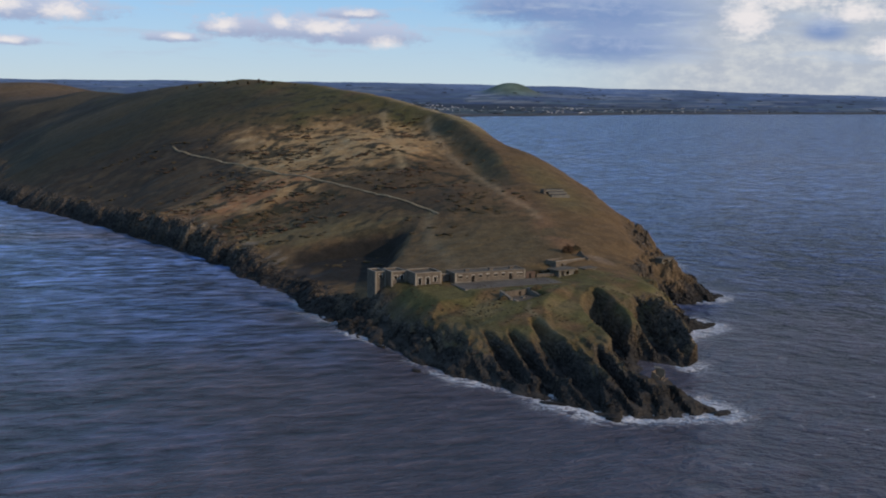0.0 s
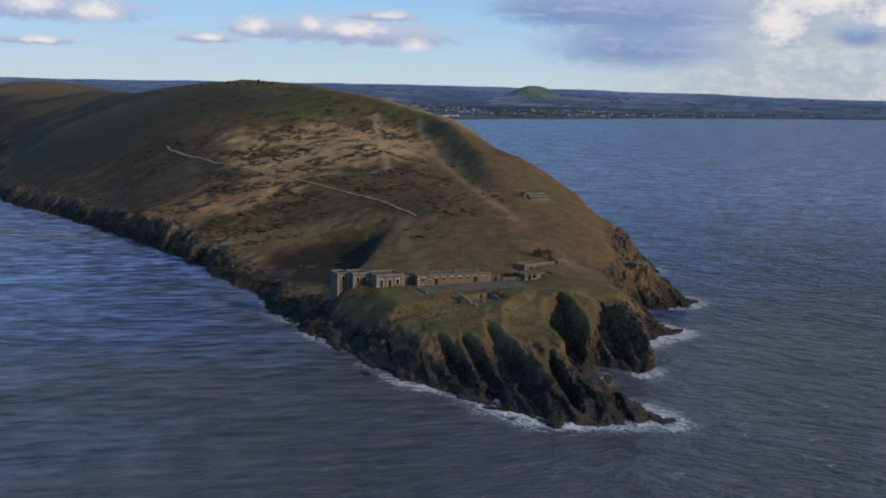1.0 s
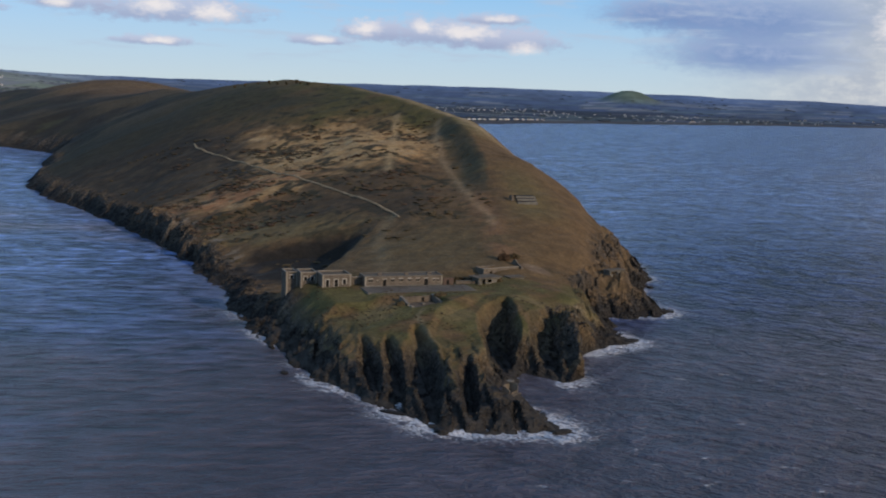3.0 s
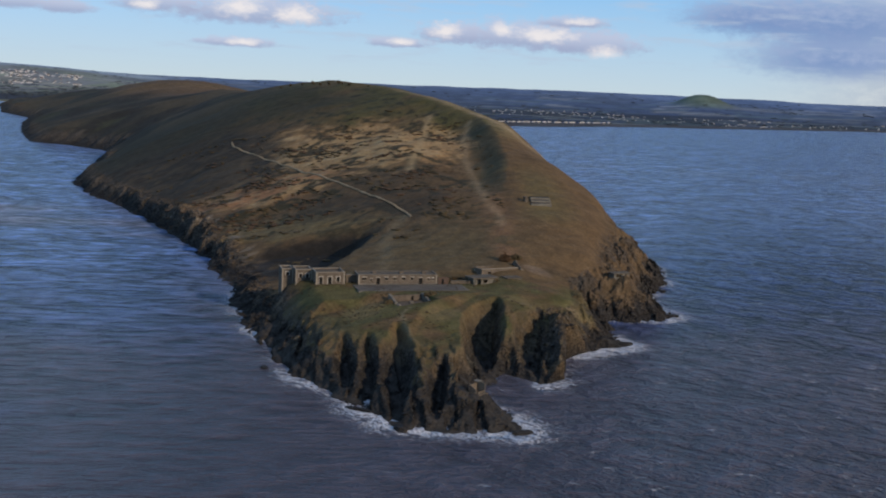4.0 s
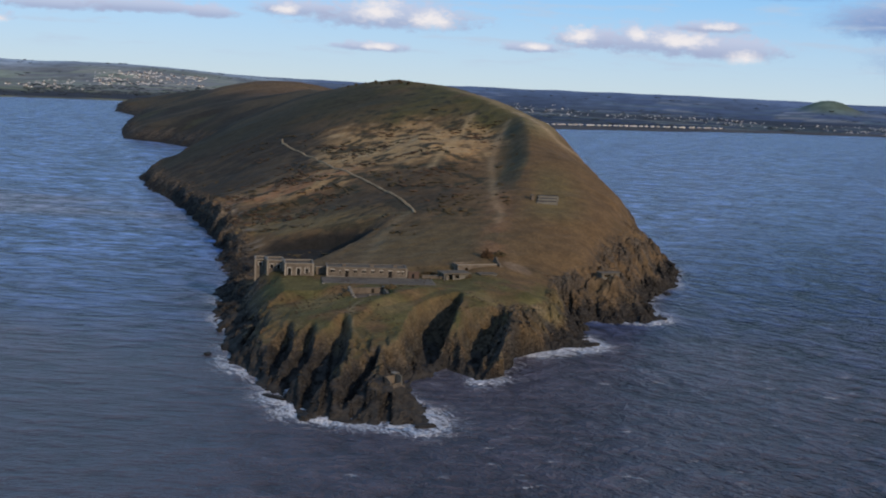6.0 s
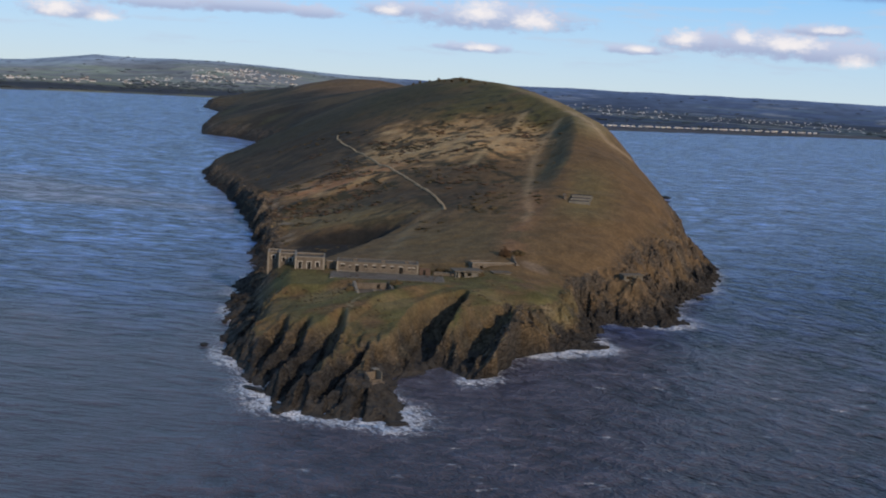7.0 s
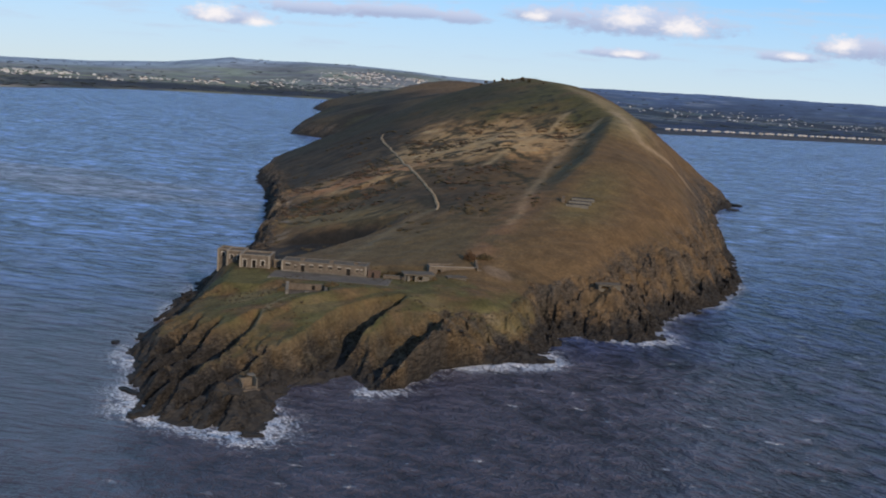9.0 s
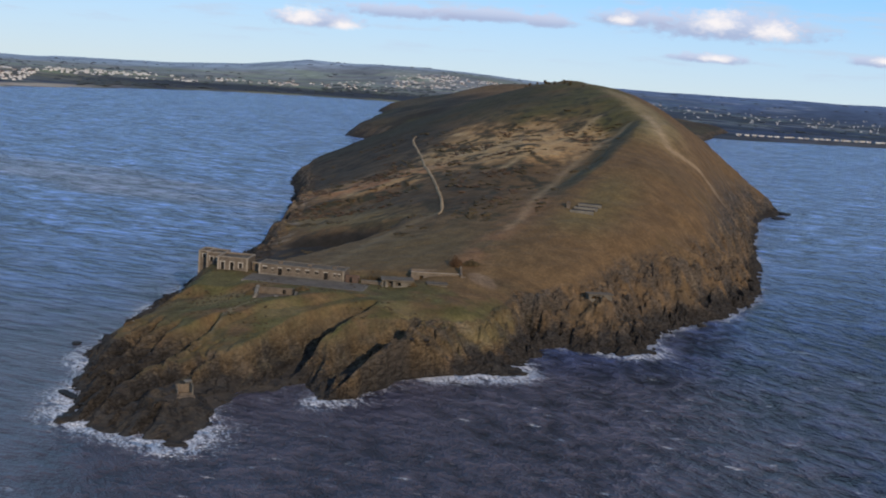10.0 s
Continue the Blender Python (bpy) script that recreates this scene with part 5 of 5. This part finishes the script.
def thicket(x, y, wide, deep, tall, turn, mat, label):
    """A low bush: crossing stems under a ragged crown of small clumps."""
    b = thing("thicket", pose(x, y, ground(x, y) - 0.15, 0, 0, turn), label, "bush")
    bm = bmesh.new()
    for k in range(int(90 + 28 * wide * deep)):
        a, r = random.uniform(0, 6.28), random.uniform(0, 1) ** 0.6
        h = random.uniform(0.1, 1.0) * tall * (1.05 - 0.75 * r * r) * random.uniform(0.75, 1.15)
        bmesh.ops.create_icosphere(bm, subdivisions=1, radius=random.uniform(0.16, 0.42), matrix=pose(r * math.cos(a) * wide, r * math.sin(a) * deep, max(h, 0.1), random.uniform(0, 90), 0, random.uniform(0, 180)) @ Matrix.Diagonal((1.4, 0.8, 0.7, 1)))
    part("crown", bm, mat, b)
    for k in range(6):
        a = k * 1.05
        bm = bmesh.new()
        bmesh.ops.create_cone(bm, segments=5, radius1=0.09, radius2=0.03, depth=tall * 0.7, cap_ends=True, matrix=pose(0.3 * wide * math.cos(a), 0.3 * deep * math.sin(a), tall * 0.3, 18 * math.sin(-a), 18 * math.cos(a), 0))
        part("stem", bm, M_DARK, b)
    return b


thicket(66.5, 469.5, 2.6, 1.8, 3.4, 0, M_RUST, "dark leafless thicket beside the ruined gable")
thicket(70.5, 474.0, 3.4, 1.4, 2.2, 40, M_SCRUB, "dark brambles climbing the bank by the gable")
thicket(34.6, 396.6, 2.0, 1.3, 1.5, 30, M_SCRUB, "dark brambles against the gun emplacement's outer wall")
thicket(47.4, 407.2, 2.6, 1.4, 1.6, 30, M_SCRUB, "dark brambles at the yard's edge")
thicket(50.5, 441.5, 4.5, 1.8, 1.9, 36, M_SCRUB, "long dark bramble bank behind the yard")
thicket(57.0, 446.5, 3.4, 1.6, 2.2, 36, M_SCRUB, "dark bramble bank beside the magazine")
thicket(66.0, 442.6, 1.8, 1.2, 1.7, 20, M_SCRUB, "dark bush between the two shelters")


# ---- the far town and farms ----
def far_height(x, y):
    i = int(np.clip(np.searchsorted(fx, x) - 1, 0, len(fx) - 2))
    j = int(np.clip(np.searchsorted(fy, y) - 1, 0, len(fy) - 2))
    return float(min(FZ[j, i], FZ[j, i + 1], FZ[j + 1, i], FZ[j + 1, i + 1]))


def house(L, depth, h, rise, wall, roof, label, group):
    b = thing("house", pose(0, 0, 0), label, "house", group)
    part("wall", block(-L / 2, L / 2, -depth / 2, depth / 2, -1.5, h, 0), wall, b)
    bm = bmesh.new()
    e, g = 0.4, 0.4
    v = [bm.verts.new(p) for p in ((-L / 2 - e, -depth / 2 - g, h), (L / 2 + e, -depth / 2 - g, h), (L / 2 + e, depth / 2 + g, h), (-L / 2 - e, depth / 2 + g, h), (-L / 2 - e, 0, h + rise), (L / 2 + e, 0, h + rise))]
    for f in ((0, 1, 5, 4), (2, 3, 4, 5), (1, 2, 5), (3, 0, 4), (3, 2, 1, 0)):
        bm.faces.new([v[i] for i in f])
    r = part("roof", bm, roof, b)
    part("chimney", block(L * 0.25, L * 0.25 + 0.9, -0.4, 0.4, h + rise * 0.4, h + rise + 1.0, 0), M_BRICK, r)
    part("window_band", block(-L * 0.36, L * 0.36, -depth / 2 - 0.05, -depth / 2 + 0.1, h * 0.55, h * 0.75, 0), M_DARK, b)
    return b


kinds = [house(8, 6, 4.0, 2.0, M_RENDER, M_TILE, "pale rendered house with a tiled roof", "houses of the far town"),
         house(12, 6.5, 4.2, 2.2, M_RENDER, M_TILE, "long pale terrace in the far town", "houses of the far town"),
         house(22, 10, 5.0, 1.4, M_RENDER, M_ROOF, "large pale hall in the far town", "houses of the far town")]
used_kind = set()


def put_house(k, x, y, turn):
    z = far_height(x, y)
    if z < 1.0:
        return
    if k not in used_kind:
        used_kind.add(k)
        kinds[k].matrix_world = pose(x, y, z, 0, 0, turn) @ Matrix.Scale(0.8, 4)
    else:
        copy_thing(kinds[k], pose(x, y, z, 0, 0, turn)).scale = (0.8, 0.8, 0.8) if x < -1000 else (0.4, 0.4, 0.4)


def polar(az_deg, r):
    return 150 + r * math.sin(radians(az_deg)), 50 + r * math.cos(radians(az_deg))


hr = random.Random(11)
for n, a0, a1, r0, r1 in ((84, -33.6, -28.6, 3600, 3980), (20, -40, -34.5, 3350, 3700), (60, -57, -50.5, 2350, 3100), (10, -44, -38, 3250, 3600), (56, -8, 15, 3000, 3500), (16, -22, -10, 3300, 4100), (10, 9, 20, 3650, 4000)):
    for _ in range(n):
        x, y = polar(hr.uniform(a0, a1), hr.uniform(r0, r1))
        k = hr.choices((0, 1, 2), (6, 4, 1))[0]
        put_house(k, x, y, hr.uniform(-30, 30) + hr.choice((0, 90)))


def rooftops(spots):
    """The rest of the far town: small gabled blocks joined as one."""
    v, f = [], []
    for x, y, z, L, w, h, turn in spots:
        c, q = math.cos(turn), math.sin(turn)
        k = len(v)
        for a, b, e in ((-1, -1, -1), (1, -1, -1), (1, 1, -1), (-1, 1, -1), (-1, -1, h), (1, -1, h), (1, 1, h), (-1, 1, h), (-1, 0, h * 1.5), (1, 0, h * 1.5)):
            v.append((x + a * L * c - b * w * q, y + a * L * q + b * w * c, z + e))
        f += [[k + i for i in t] for t in ((0, 1, 5, 4), (2, 3, 7, 6), (1, 2, 6, 9, 5), (3, 0, 4, 8, 7), (4, 5, 9, 8), (6, 7, 8, 9))]
    me = bpy.data.meshes.new("far_rooftops")
    me.from_pydata(v, [], f)
    me.materials.append(M_RENDER)
    return tagged(new("far_rooftops", me), "pale crowded houses of the far town", "houses", kind="stuff")


crowd = []
for n, a0, a1, r0, r1, k in ((300, -58, -50.5, 2330, 3300, 0.65), (200, -50.5, -43, 3000, 3600, 0.6), (120, -43, -34, 3300, 3800, 0.55), (170, -33.8, -28.4, 3550, 4000, 0.6), (260, -8, 18, 3000, 3700, 0.32), (120, -24, -8, 3100, 4100, 0.4)):
    for _ in range(n):
        x, y = polar(hr.uniform(a0, a1), hr.uniform(r0, r1))
        if -4500 < x < 3800 and 600 < y < 4900 and fbm(np.array(x), np.array(y), 260, 2, 91) > -0.06 and far_height(x, y) > 1.5:
            crowd.append((x, y, far_height(x, y), k * hr.uniform(3, 9), k * hr.uniform(2.5, 4.5), k * hr.uniform(2.5, 5), hr.uniform(-0.5, 0.5)))
rooftops(crowd)
caravan = thing("caravan", pose(0, 0, 0), "white holiday caravan in a row behind the beach", "caravan", "caravans behind the beach")
part("body", block(-5, 5, -1.6, 1.6, 0.5, 3.2, 0.25), M_RENDER, caravan)
part("window", block(-3.8, 3.8, -1.63, -1.58, 1.7, 2.5, 0), M_DARK, caravan)
part("chassis", block(-4.2, 4.2, -1.2, 1.2, -0.8, 0.496, 0), M_DARK, caravan)
shore_line = np.array([(-395, 2190), (-300, 2310), (-130, 2520), (60, 2740)], float)
first = True
for x, y in along(shore_line, 15.5):
    m = pose(x - 30 + hr.uniform(-3, 3), y + 20, far_height(x - 30, y + 20) + 0.6, 0, 0, 52 + hr.uniform(-6, 6))
    if first:
        caravan.matrix_world, first = m, False
    else:
        copy_thing(caravan, m)

woods = []
for n, a0, a1, r0, r1, big in ((1100, -60, 26, 2500, 4600, 5), (800, -48, -22, 2150, 2700, 7), (360, -37, -26, 3050, 3600, 5), (60, 2, 7, 4150, 4500, 4)):
    for _ in range(n):
        a, r = hr.uniform(a0, a1), hr.uniform(r0, r1)
        x, y = polar(a, r)
        if not (-4500 < x < 3800 and 600 < y < 4900):
            continue
        z = far_height(x, y)
        if z < 1.5:
            continue
        w = hr.uniform(0.5, 1.0) * big
        woods.append((x, y, z + w * 0.25, w * hr.uniform(1.2, 3.2), w * 0.4))
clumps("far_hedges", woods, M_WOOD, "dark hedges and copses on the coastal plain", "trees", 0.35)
